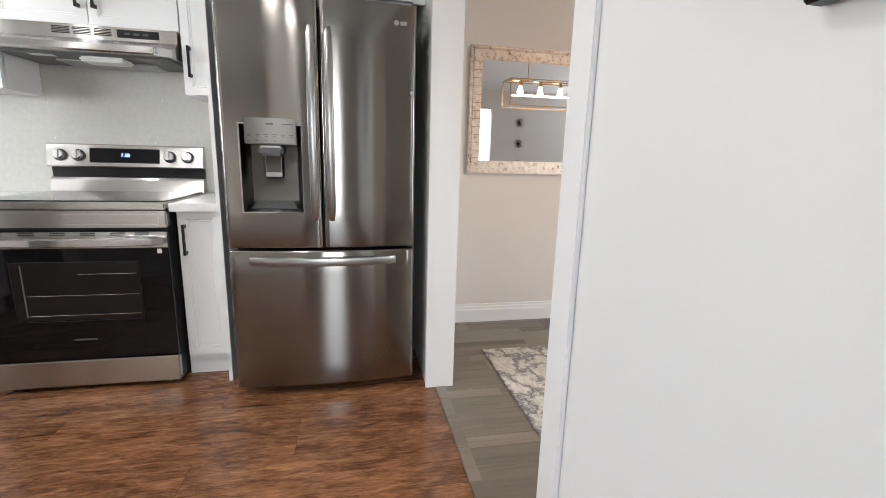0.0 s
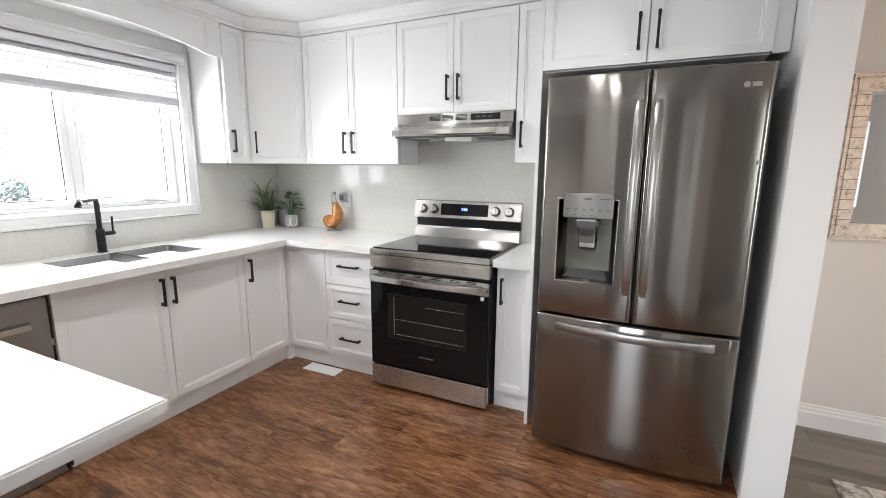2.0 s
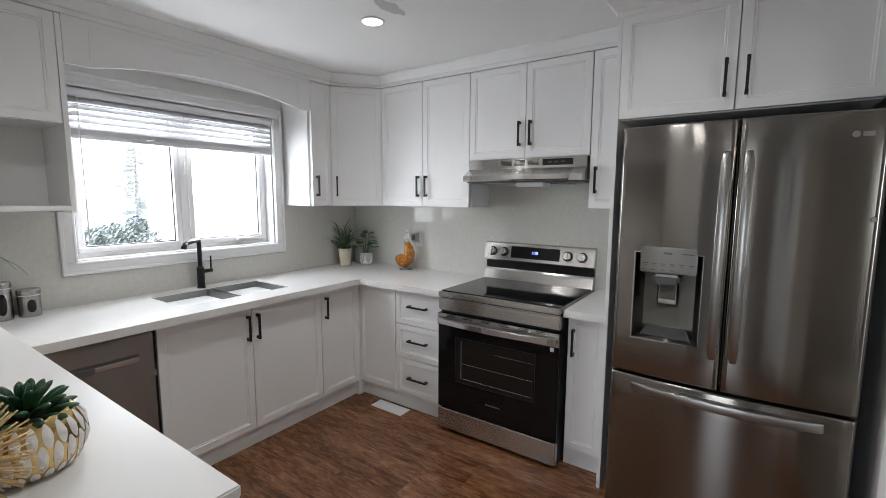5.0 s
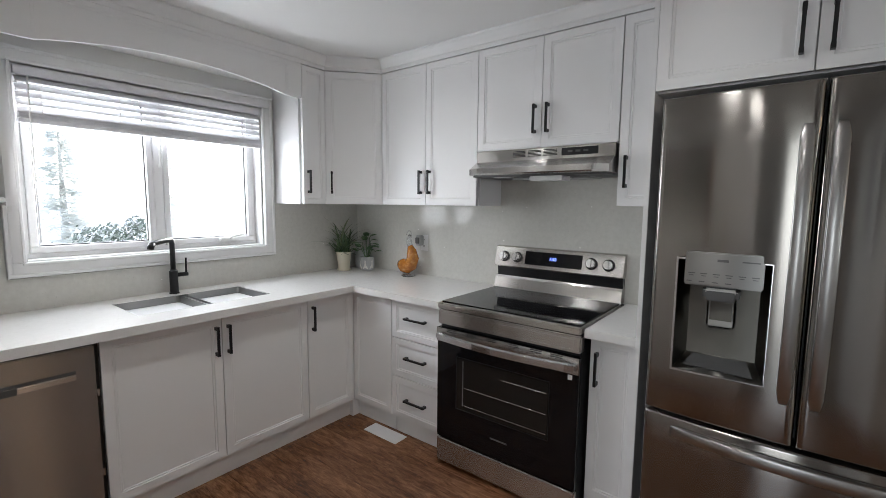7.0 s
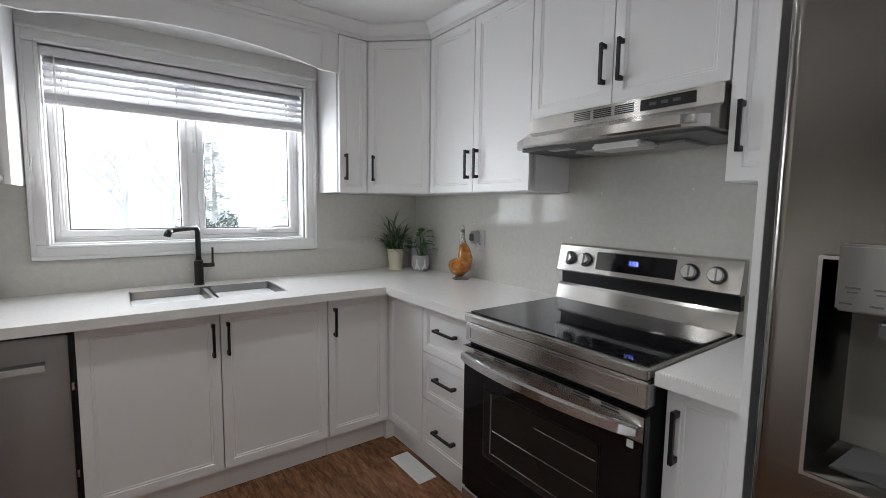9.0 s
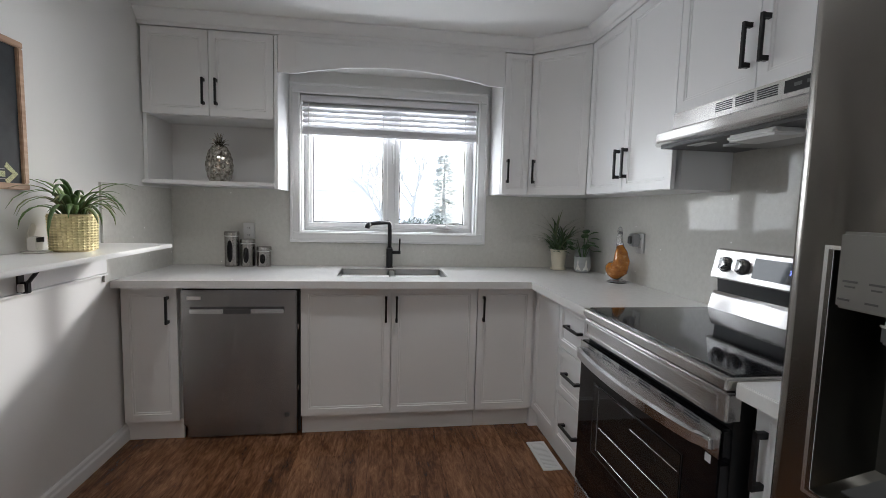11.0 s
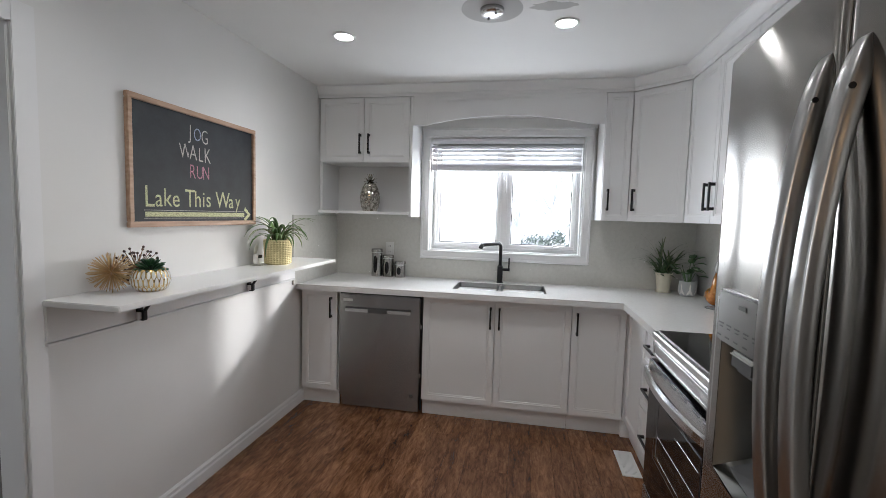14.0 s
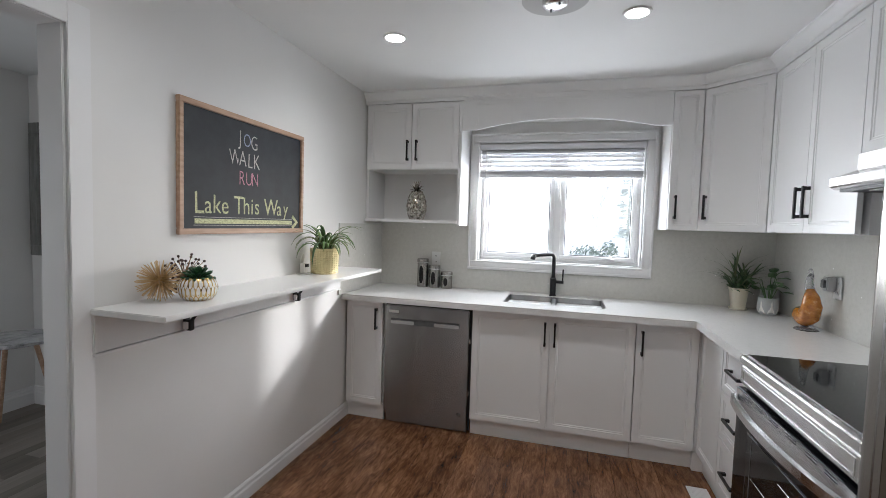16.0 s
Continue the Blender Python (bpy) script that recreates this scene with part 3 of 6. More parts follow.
for b in ((-hx - 0.001, hx + 0.001, -hy - 0.001, -hy + 0.005), (-hx - 0.001, hx + 0.001, hy - 0.005, hy + 0.001), (-hx - 0.001, -hx + 0.005, -hy, hy), (hx - 0.005, hx + 0.001, -hy, hy)):
    box(bm, *b, -0.045, -0.003)
part("rim", bm, M_SINK, sink)

faucet = thing("faucet", pose(-2.085, 2.59, CT), "tall matt black kitchen faucet with side lever", "faucet")
b = lathe([(0.026, 0), (0.026, 0.006), (0.022, 0.008), (0.022, 0.13), (0.0165, 0.134), (0.0165, 0.14)], 24)
part("base", b, M_BLACK, faucet, smooth=False)
spout = [(0, 0, 0.13), (0, 0, 0.285), (0.004, -0.004, 0.30), (0.014, -0.012, 0.31), (0.07, -0.085, 0.306), (0.10, -0.122, 0.302), (0.118, -0.146, 0.294)]
part("spout", tube(spout, 0.0135, 14), M_BLACK, faucet, smooth=True)
part("nozzle", tube([(0.108, -0.134, 0.302), (0.118, -0.146, 0.285), (0.120, -0.149, 0.272)], 0.0165, 14), M_BLACK, faucet, smooth=True)
lv = part("lever", tube([(0, 0.015, 0.105), (0, 0.075, 0.105)], 0.012, 12), M_BLACK, faucet, smooth=True)
part("lever_rod", tube([(0, 0.067, 0.105), (0, 0.069, 0.20)], 0.0055, 8), M_BLACK, lv)

# ---- window ----
win = thing("window_1", pose(XW, 0, 0), "white two-sash vinyl window with picture-frame casing", "window", kind="structure")


def ring(x0, x1, ya, yb, za, zb, w, bevel=0.003):
    bm = bmesh.new()
    for b in ((ya, yb, za, za + w), (ya, yb, zb - w, zb), (ya, ya + w, za + w, zb - w), (yb - w, yb, za + w, zb - w)):
        box(bm, x0, x1, *b)
    if bevel:
        soft_edges(bm, bevel, 1)
    return bm


part("casing", ring(0.001, 0.024, 1.921, 3.268, 1.062, 2.118, 0.07), M_TRIM, win)
part("casing_edge", ring(0.0245, 0.034, 1.921, 3.268, 1.062, 2.118, 0.018), M_TRIM, win)
part("casing_bead", ring(0.0245, 0.030, 1.976, 3.213, 1.117, 2.063, 0.014), M_TRIM, win)
part("jamb_liner", ring(-0.16, 0.0, 1.986, 3.199, 1.126, 2.049, 0.012, 0), M_TRIM, win)
part("window_frame", ring(-0.15, -0.085, 1.998, 3.187, 1.138, 2.037, 0.024), M_TRIM, win)
part("mullion", bbox(-0.148, -0.08, 2.572, 2.622, 1.162, 2.013, 0.004), M_TRIM, win)
for ya, yb in ((2.022, 2.572), (2.622, 3.163)):
    s = part("sash", ring(-0.135, -0.075, ya + 0.001, yb - 0.001, 1.163, 2.012, 0.032), M_TRIM, win)
    p = part("pane", bbox(-0.108, -0.104, ya + 0.033, yb - 0.033, 1.195, 1.980), M_GLASS, s)
    p.visible_shadow = False
    part("gasket", ring(-0.112, -0.098, ya + 0.0332, yb - 0.0332, 1.1952, 1.9798, 0.006, 0), M_DARKPL, s)
bm = bbox(-0.075, -0.045, 2.93, 3.05, 1.174, 1.190, 0.004)
tube([(-0.05, 2.99, 1.185), (-0.03, 3.00, 1.20), (-0.028, 3.05, 1.208), (-0.028, 3.09, 1.204)], 0.007, 8, bm=bm)
part("crank", bm, M_PLASTIC, win)
part("latch", tube([(-0.074, 2.607, 1.62), (-0.055, 2.607, 1.66), (-0.055, 2.602, 1.74)], 0.008, 8), M_PLASTIC, win)
bm = bbox(0.034, 0.042, 1.938, 1.954, 1.37, 1.45, 0.003)
tube([(0.038, 1.945, 1.44), (0.040, 1.942, 1.50), (0.038, 1.95, 1.545)], 0.003, 6, bm=bm)
part("cord_cleat", bm, M_PLASTIC, win)

BY0, BY1 = 2.0, 3.185
blind = thing("window_blind", pose(XW - 0.054, 0, 0), "white venetian blind with broad slats raised half way", "blind")
part("headrail", bbox(0.0355, 0.078, BY0, BY1, 1.996, 2.036, 0.003), M_BLINDS, blind)
for i in range(5):
    z = 1.982 - i * 0.034
    bm = bmesh.new()
    pr = []
    for k in range(7):
        u = k / 6 - 0.5
        pr.append((0.058 + u * 0.040, z + 0.004 * (1 - 4 * u * u) - u * 0.030))
    rows = [[bm.verts.new((x, y, zz)) for x, zz in pr] for y in (BY0 + 0.003, BY1 - 0.003)]
    low = [[bm.verts.new((x, y, zz - 0.0028)) for x, zz in pr] for y in (BY0 + 0.003, BY1 - 0.003)]
    for r_ in (rows, low):
        for k in range(6):
            bm.faces.new((r_[0][k], r_[0][k + 1], r_[1][k + 1], r_[1][k]))
    for k in (0, 6):
        bm.faces.new((rows[0][k], rows[1][k], low[1][k], low[0][k]))
    for e in (0, 1):
        for k in range(6):
            bm.faces.new((rows[e][k], rows[e][k + 1], low[e][k + 1], low[e][k]))
    part("slat", bm, M_BLINDS, blind)
for k in range(6):
    z = 1.829 - 0.0042 * k
    part("slat", bbox(0.037, 0.079 - 0.003 * (k % 2), BY0 + 0.003, BY1 - 0.003, z - 0.0028, z), M_BLINDS, blind)
part("bottom_rail", bbox(0.036, 0.080, BY0 + 0.002, BY1 - 0.002, 1.782, 1.803, 0.004), M_BLINDS, blind)
for y in (2.09, 2.40, 2.74, 3.08):
    part("ladder_cord", tube([(0.0815, y, 1.803), (0.0815, y, 2.0)], 0.0014, 6), M_PLASTIC, blind)
    part("rail_button", bbox(0.0802, 0.083, y - 0.011, y + 0.011, 1.788, 1.800, 0.001), M_PLASTIC, blind)
part("wand", tube([(0.082, 2.045, 1.998), (0.086, 2.045, 1.22)], 0.004, 6), M_PLASTIC, blind)

# ---- dishwasher ----
dw = thing("dishwasher", pose(-1.575, 1.466, 0, 0, 0, 90), "stainless steel dishwasher with pocket handle", "dishwasher")
part("body", bbox(0.004, 0.625, 0.002, 0.55, 0.10, 0.855), M_GAP, dw)
dd = part("door", bbox(0.014, 0.610, -0.042, 0.001, 0.090, 0.842, 0.005), M_DWSTEEL, dw)
part("pocket_handle", bbox(0.060, 0.545, -0.053, -0.0425, 0.716, 0.740, 0.003), M_BRIGHT, dd)
part("pocket_shadow", bbox(0.060, 0.545, -0.0435, -0.0421, 0.741, 0.752), M_DARKPL, dd)
part("handle_grip", bbox(0.232, 0.372, -0.058, -0.0535, 0.716, 0.742, 0.0015), M_DARKPL, dd)
part("badge", bbox(0.045, 0.115, -0.0435, -0.0421, 0.790, 0.808), M_PLASTIC, dd)
part("emblem", bbox(0.545, 0.570, -0.0435, -0.0421, 0.125, 0.148), M_DARKPL, dd)
part("kick_plate", bbox(0.02, 0.605, -0.006, 0.001, 0.006, 0.086, 0.002), M_DWSTEEL, dw)
part("side_gasket", bbox(0.6115, 0.6255, -0.020, 0.0015, 0.03, 0.845), M_BLACK, dw)
for z in (0.27, 0.62):
    part("clip", bbox(0.613, 0.621, -0.028, -0.0205, z, z + 0.03), M_BRIGHT, dw)
for x in (0.03, 0.57):
    f = lathe([(0.014, 0), (0.014, 0.012)], 12)
    bmesh.ops.translate(f, verts=f.verts[:], vec=(x, 0.04, 0))
    part("foot", f, M_BLACK, dw)

# ---- fridge ----
FX0, FX1, FM = 0.302, 1.135, 0.7185
fridge = thing("fridge", pose((FX0 + FX1) / 2, 3.287, 0), "stainless steel french-door fridge with water dispenser", "fridge")
FW = (FX1 - FX0) / 2


def bulge(x):
    return -0.080 - 0.028 * (1 - (x / FW) ** 2)


def curved_panel(x0, x1, z0, z1, hole=None, edge=0.012):
    """A door with a front bowed over the whole width, and a hole with no back."""
    bm = bmesh.new()
    xs = sorted(set([x0 + (x1 - x0) * i / 18 for i in range(19)] + [x0 + edge * 0.35, x0 + edge, x1 - edge * 0.35, x1 - edge] + (list(hole[:2]) if hole else [])))
    zs = sorted(set([z0, z0 + 0.004, z0 + 0.010, z1 - 0.010, z1 - 0.004, z1] + [z0 + (z1 - z0) * i / 6 for i in range(1, 6)] + (list(hole[2:]) if hole else [])))

    def depth(x, z):
        d = min(x - x0, x1 - x)
        e = 0.0 if d >= edge else edge - math.sqrt(max(0, edge * edge - (edge - d) ** 2))
        dz = min(z - z0, z1 - z)
        f = 0.0 if dz >= 0.010 else 0.010 - math.sqrt(max(0, 0.0001 - (0.010 - dz) ** 2))
        return bulge(x) + max(e, f)

    front = [[bm.verts.new((x, depth(x, z), z)) for z in zs] for x in xs]
    for i in range(len(xs) - 1):
        for j in range(len(zs) - 1):
            if hole and hole[0] - 1e-6 <= xs[i] and xs[i + 1] <= hole[1] + 1e-6 and hole[2] - 1e-6 <= zs[j] and zs[j + 1] <= hole[3] + 1e-6:
                continue
            bm.faces.new((front[i][j], front[i + 1][j], front[i + 1][j + 1], front[i][j + 1]))
    back = [[bm.verts.new((x, -0.004, z)) for z in (z0, z1)] for x in (x0, x1)]
    bm.faces.new([front[0][j] for j in range(len(zs))] + [back[0][1], back[0][0]])
    bm.faces.new([front[-1][j] for j in range(len(zs))][::-1] + [back[1][0], back[1][1]])
    bm.faces.new([front[i][0] for i in range(len(xs))][::-1] + [back[0][0], back[1][0]])
    bm.faces.new([front[i][-1] for i in range(len(xs))] + [back[1][1], back[0][1]])
    return bm


part("body", bbox(-FW + 0.012, FW - 0.012, 0.0, 0.73, 0.03, 1.765), M_GAP, fridge)
part("hinge_cover", bbox(-FW + 0.02, -FW + 0.12, -0.03, 0.10, 1.766, 1.785, 0.005), M_DARKPL, fridge)
part("hinge_cover", bbox(FW - 0.12, FW - 0.02, -0.03, 0.10, 1.766, 1.785, 0.005), M_DARKPL, fridge)
HOLE = (-0.338, -0.082, 0.885, 1.262)
ld = part("door", curved_panel(-FW, -0.003, 0.722, 1.782, HOLE), M_STEEL, fridge, smooth=True)
rd = part("door", curved_panel(0.003, FW, 0.722, 1.782), M_STEEL, fridge, smooth=True)
fd = part("freezer_drawer", curved_panel(-FW, FW, 0.045, 0.712), M_STEEL, fridge, smooth=True)
# dispenser recess
x0, x1, z0, z1 = HOLE
bm = bmesh.new()
fy = [bulge(x0) + 0.001, bulge(x1) + 0.001]
f = [bm.verts.new(p) for p in ((x0, fy[0], z0), (x1, fy[1], z0), (x1, fy[1], z1), (x0, fy[0], z1))]
q = [bm.verts.new(p) for p in ((x0 + 0.03, -0.014, z0 + 0.045), (x1 - 0.03, -0.014, z0 + 0.045), (x1 - 0.03, -0.014, z1), (x0 + 0.03, -0.014, z1))]
for i in range(4):
    j = (i + 1) % 4
    bm.faces.new((f[i], f[j], q[j], q[i]))
bm.faces.new(q)
rec = part("dispenser_recess", bm, M_RECESS, ld, "grey metallic dispenser recess")
part("recess_rim", ring(0, 0.003, x0 - 0.003, x1 + 0.003, z0 - 0.003, z1 + 0.003, 0.006, 0), M_BRIGHT, ld)
rr = bpy.data.objects[ld.children[-1].name]
rr.matrix_basis = Matrix.Translation((0.0, 0, 0)) @ Matrix(((0, 1, 0, 0), (-math.sin(0.06), 0, 0, (fy[0] + fy[1]) / 2 - 0.004), (0, 0, 1, 0), (0, 0, 0, 1)))
cpn = part("dispenser_panel", bbox(-0.314, -0.104, -0.110, -0.045, 1.178, 1.286, 0.004), M_PANEL, ld, "satin grey steel control panel")
part("nozzle", bbox(-0.262, -0.162, -0.105, -0.03, 1.130, 1.177, 0.012), M_DARKPL, rec)
part("nozzle_lip", bbox(-0.258, -0.166, -0.108, -0.092, 1.158, 1.172, 0.006), M_LEVER, rec)
pad = part("paddle", bbox(-0.252, -0.172, -0.042, -0.030, 1.032, 1.132, 0.009), M_LEVER, rec, "pale grey push paddle")
part("lever_face", bbox(-0.243, -0.181, -0.0440, -0.0422, 1.058, 1.130, 0.0008, 1), M_RECESS, pad)
bm = bmesh.new()
tray = [bm.verts.new(p) for p in ((x0 + 0.03, fy[0] + 0.020, z0 + 0.0125), (x1 - 0.03, fy[1] + 0.020, z0 + 0.0125), (x1 - 0.052, -0.026, z0 + 0.0425), (x0 + 0.052, -0.026, z0 + 0.0425))]
lift = [bm.verts.new(v.co + Vector((0, -0.001, 0.003))) for v in tray]
bm.faces.new(tray[::-1]), bm.faces.new(lift)
for i in range(4):
    bm.faces.new((tray[i], tray[(i + 1) % 4], lift[(i + 1) % 4], lift[i]))
part("drip_tray", bm, M_DARKPL, rec, "dark sloping drip tray")
for i in range(6):
    part("touch_mark", bbox(-0.303 + i * 0.034, -0.284 + i * 0.034, -0.1112, -0.1104, 1.216, 1.219), M_DARKPL, cpn)
    part("touch_mark", bbox(-0.300 + i * 0.034, -0.287 + i * 0.034, -0.1112, -0.1104, 1.209, 1.2115), M_DARKPL, cpn)
for i in range(4):
    part("touch_mark", bbox(-0.308 + i * 0.036, -0.292 + i * 0.036, -0.1112, -0.1104, 1.190, 1.193), M_DARKPL, cpn)
part("touch_mark", bbox(-0.160, -0.115, -0.1112, -0.1104, 1.260, 1.264), M_DARKPL, cpn)
part("touch_mark", bbox(-0.225, -0.195, -0.1112, -0.1104, 1.258, 1.266), M_DARKPL, cpn)


def bow(p0, p1, out, n=18, w=0.017, d=0.011, upright=True, peak=1.0):
    """A flat bowed handle bar from p0 to p1, standing out by `out` in the middle."""
    bm = bmesh.new()
    a, b = Vector(p0), Vector(p1)
    rows = []
    for i in range(n + 1):
        u = i / n
        c = a.lerp(b, u)
        c.y -= out * math.sin(math.pi * min(max(u, 0.0), 1.0)) ** peak
        side = Vector((1, 0, 0)) if upright else Vector((0, 0, 1))
        ww = w * min(1.0, 0.72 + 7.0 * min(u, 1 - u))
        rows.append([bm.verts.new(c + side * s * ww + Vector((0, t * d, 0))) for s, t in ((-1, 0.4), (-0.75, -1), (0.75, -1), (1, 0.4), (0.8, 1), (-0.8, 1))])
    for r, s in zip(rows, rows[1:]):
        for k in range(6):
            j = (k + 1) % 6
            bm.faces.new((r[k], r[j], s[j], s[k]))
    bm.faces.new(rows[0][::-1])
    bm.faces.new(rows[-1])
    return bm


def blade_handle(p0, p1, out, w, upright=True, n=28, thick=0.024, tip=0.6):
    """A bowed bar with a rounded front whose pointed ends run into the door."""
    bm = bmesh.new()
    a, b = Vector(p0), Vector(p1)
    side = Vector((1, 0, 0)) if upright else Vector((0, 0, 1))
    rows = []
    for i in range(n + 1):
        u = 0.5 - 0.5 * math.cos(math.pi * i / n)
        e = min(u, 1 - u)
        rise = 0.003 + out * math.sin(math.pi * u) ** 0.62
        deep = min(rise, thick)
        ww = w * min(1.0, tip + 9.0 * e)
        c = a.lerp(b, u)
        ring_ = [(-0.92, 0), (-1.0, 0.10), (-1.0, 0.80), (-0.93, 0.93), (-0.80, 0.985), (0, 1.0), (0.80, 0.985), (0.93, 0.93), (1.0, 0.80), (1.0, 0.10), (0.92, 0)]
        rows.append([bm.verts.new(c + side * q * ww + Vector((0, -(rise - deep) - deep * f, 0))) for q, f in ring_])
    m = len(rows[0])
    for r_, s_ in zip(rows, rows[1:]):
        for k in range(m):
            j = (k + 1) % m
            bm.faces.new((r_[k], r_[j], s_[j], s_[k]))
    bm.faces.new(rows[0][::-1])
    bm.faces.new(rows[-1])
    return bm


for dd_, xx in ((ld, -0.034), (rd, 0.038)):
    h = part("handle", blade_handle((xx, bulge(0) + 0.003, 0.848), (xx, bulge(0) + 0.003, 1.664), 0.056, 0.0172), M_HANDLE, dd_, "bowed satin steel handle", smooth=True)
    for z in (0.913, 1.598):
        part("screw", tube([(xx + 0.0165, bulge(0) - 0.020, z), (xx + 0.0182, bulge(0) - 0.020, z)], 0.0042, 10), M_BLACK, h)
fh = part("handle", blade_handle((-0.328, bulge(-0.328) + 0.003, 0.662), (0.328, bulge(0.328) + 0.003, 0.662), 0.048, 0.0195, upright=False, tip=0.85), M_HANDLE, fd, "bowed satin steel handle", smooth=True)
em = part("emblem", tube([(0.325, bulge(0.325) - 0.0005, 1.703), (0.325, bulge(0.325) - 0.002, 1.703)], 0.011, 16), M_BRIGHT, rd)
part("emblem", bbox(0.342, 0.372, bulge(0.36) - 0.002, bulge(0.36) + 0.002, 1.695, 1.711), M_BRIGHT, rd)
part("door_sensor", tube([(0.395, bulge(0.395) - 0.001, 1.42), (0.395, bulge(0.395) - 0.005, 1.42)], 0.009, 14), M_GREY, rd)
for x in (-FW + 0.06, FW - 0.06):
    f = lathe([(0.018, 0.0), (0.018, 0.03)], 12)
    bmesh.ops.translate(f, verts=f.verts[:], vec=(x, 0.05, 0))
    part("foot", f, M_BLACK, fridge)
part("base_grille", bbox(-FW + 0.02, FW - 0.02, 0.01, 0.02, 0.008, 0.04), M_BLACK, fridge)

# ---- range ----
RX0, RX1, RY = -0.788, -0.003, 3.385
RW = RX1 - RX0
rng = thing("range", pose(RX0, RY, 0), "stainless steel electric range with black glass top", "range")
part("body", bbox(0.004, RW - 0.004, 0.031, 0.645, 0.02, 0.895), M_BLACK, rng)
ct = part("cooktop", bbox(0.012, RW - 0.012, 0.022, 0.575, 0.9055, 0.9105, 0.001), M_GLASSBLK, rng, "glossy black ceramic cooktop")
part("cooktop_trim", bbox(0.0, RW, -0.003, 0.60, 0.872, 0.905, 0.006), M_STEELX, rng)
fp = part("front_panel", bbox(0.0, RW, 0.004, 0.05, 0.788, 0.866, 0.006), M_STEELX, rng)
part("panel_groove", ring(0, 0.002, 0.03, RW - 0.03, 0.802, 0.852, 0.004, 0), M_BRIGHT, fp)
gr = fp.children[-1]
gr.matrix_basis = Matrix(((0, 1, 0, 0), (1, 0, 0, 0.0022), (0, 0, 1, 0), (0, 0, 0, 1)))
od = part("oven_door", bbox(0.002, RW - 0.002, -0.002, 0.03, 0.160, 0.772, 0.004), M_GLASSBLK, rng, "black glass oven door")
part("door_band", bbox(0.0, RW, -0.006, -0.0025, 0.695, 0.772, 0.002), M_STEELX, od)
part("handle", bow((0.012, -0.018, 0.730), (RW - 0.012, -0.018, 0.730), 0.045, upright=False, w=0.019, d=0.010, peak=0.6), M_BRIGHT, od, "bowed steel oven handle")
for x in (0.10, 0.22, 0.34, 0.46, 0.58, 0.68):
    for z in (0.7545, 0.7635):
        part("vent_slot", bbox(x - 0.030, x + 0.030, -0.0072, -0.0062, z, z + 0.0045), M_BLACK, od)
WX0, WX1, WZ0, WZ1 = 0.136, RW - 0.138, 0.355, 0.628
ow = part("oven_window", bbox(WX0, WX1, -0.0045, -0.0025, WZ0, WZ1, 0.0006, 1), M_OVENGLASS, od, "dark glass oven window")
for xa, z in ((0.26, 0.575), (0.05, 0.475), (0.05, 0.380)):
    part("oven_rack", tube([(WX0 + xa, -0.0052, z), (WX1 - 0.008, -0.0052, z)], 0.0010, 6), M_STEELX, ow)
part("inner_frame", bbox(WX0 + 0.036, WX0 + 0.042, -0.0054, -0.0046, WZ0 + 0.02, WZ1 - 0.01), M_DARKPL, ow)
part("window_border", ring(0, 0.001, WX0 - 0.006, WX1 + 0.006, WZ0 - 0.006, WZ1 + 0.006, 0.004, 0), M_BLACK, od)
wb = od.children[-1]
wb.matrix_basis = Matrix(((0, 1, 0, 0), (1, 0, 0, -0.0036), (0, 0, 1, 0), (0, 0, 0, 1)))
part("maker_mark", bbox(0.345, 0.44, -0.0032, -0.0022, 0.254, 0.262), M_DARKPL, od)
part("energy_label", bbox(RW - 0.05, RW - 0.03, -0.0032, -0.0022, 0.668, 0.69), M_PLASTIC, od)
part("drawer", bbox(0.002, RW - 0.002, -0.003, 0.03, 0.022, 0.152, 0.005), M_STEELX, rng)
for x in (0.05, RW - 0.05):
    for y in (0.05, 0.6):
        f = lathe([(0.018, 0.0), (0.018, 0.02)], 12)
        bmesh.ops.translate(f, verts=f.verts[:], vec=(x, y, 0))
        part("foot", f, M_BLACK, rng)
# back guard: sloping steel foot, dark slot, tilted control panel
bm = bmesh.new()


def prism(bm, prof, x0, x1):
    a = [bm.verts.new((x0, y, z)) for y, z in prof]
    b = [bm.verts.new((x1, y, z)) for y, z in prof]
    for i in range(len(prof)):
        j = (i + 1) % len(prof)
        bm.faces.new((a[i], a[j], b[j], b[i]))
    bm.faces.new(a[::-1])
    bm.faces.new(b)
    return bm


part("backguard_foot", prism(bmesh.new(), [(0.570, 0.906), (0.640, 0.906), (0.640, 0.985), (0.596, 0.985), (0.588, 0.972)], 0.004, RW - 0.004), M_STEELX, rng)
part("backguard_slot", prism(bmesh.new(), [(0.612, 0.985), (0.64, 0.985), (0.64, 1.05), (0.606, 1.05)], 0.006, RW - 0.006), M_BLACK, rng)
bg = part("control_panel", prism(bmesh.new(), [(0.578, 1.048), (0.585, 1.041), (0.640, 1.041), (0.640, 1.168), (0.612, 1.168), (0.602, 1.162)], 0.0, RW), M_STEELX, rng)
TILT_C = math.atan2(0.024, 0.12)


def on_panel(u, v, out=0.0):
    """A place on the sloping control panel: u across, v up its face."""
    return Vector((u, 0.578 + v * math.sin(TILT_C) - out * math.cos(TILT_C), 1.048 + v * math.cos(TILT_C) + out * math.sin(TILT_C)))


def panel_plate(u0, u1, v0, v1, out):
    bm = bmesh.new()
    a = [bm.verts.new(on_panel(u, v, o)) for o in (-0.002, out) for u, v in ((u0, v0), (u1, v0), (u1, v1), (u0, v1))]
    bm.faces.new(a[4:])
    for i in range(4):
        j = (i + 1) % 4
        bm.faces.new((a[i], a[j], a[4 + j], a[4 + i]))
    return bm


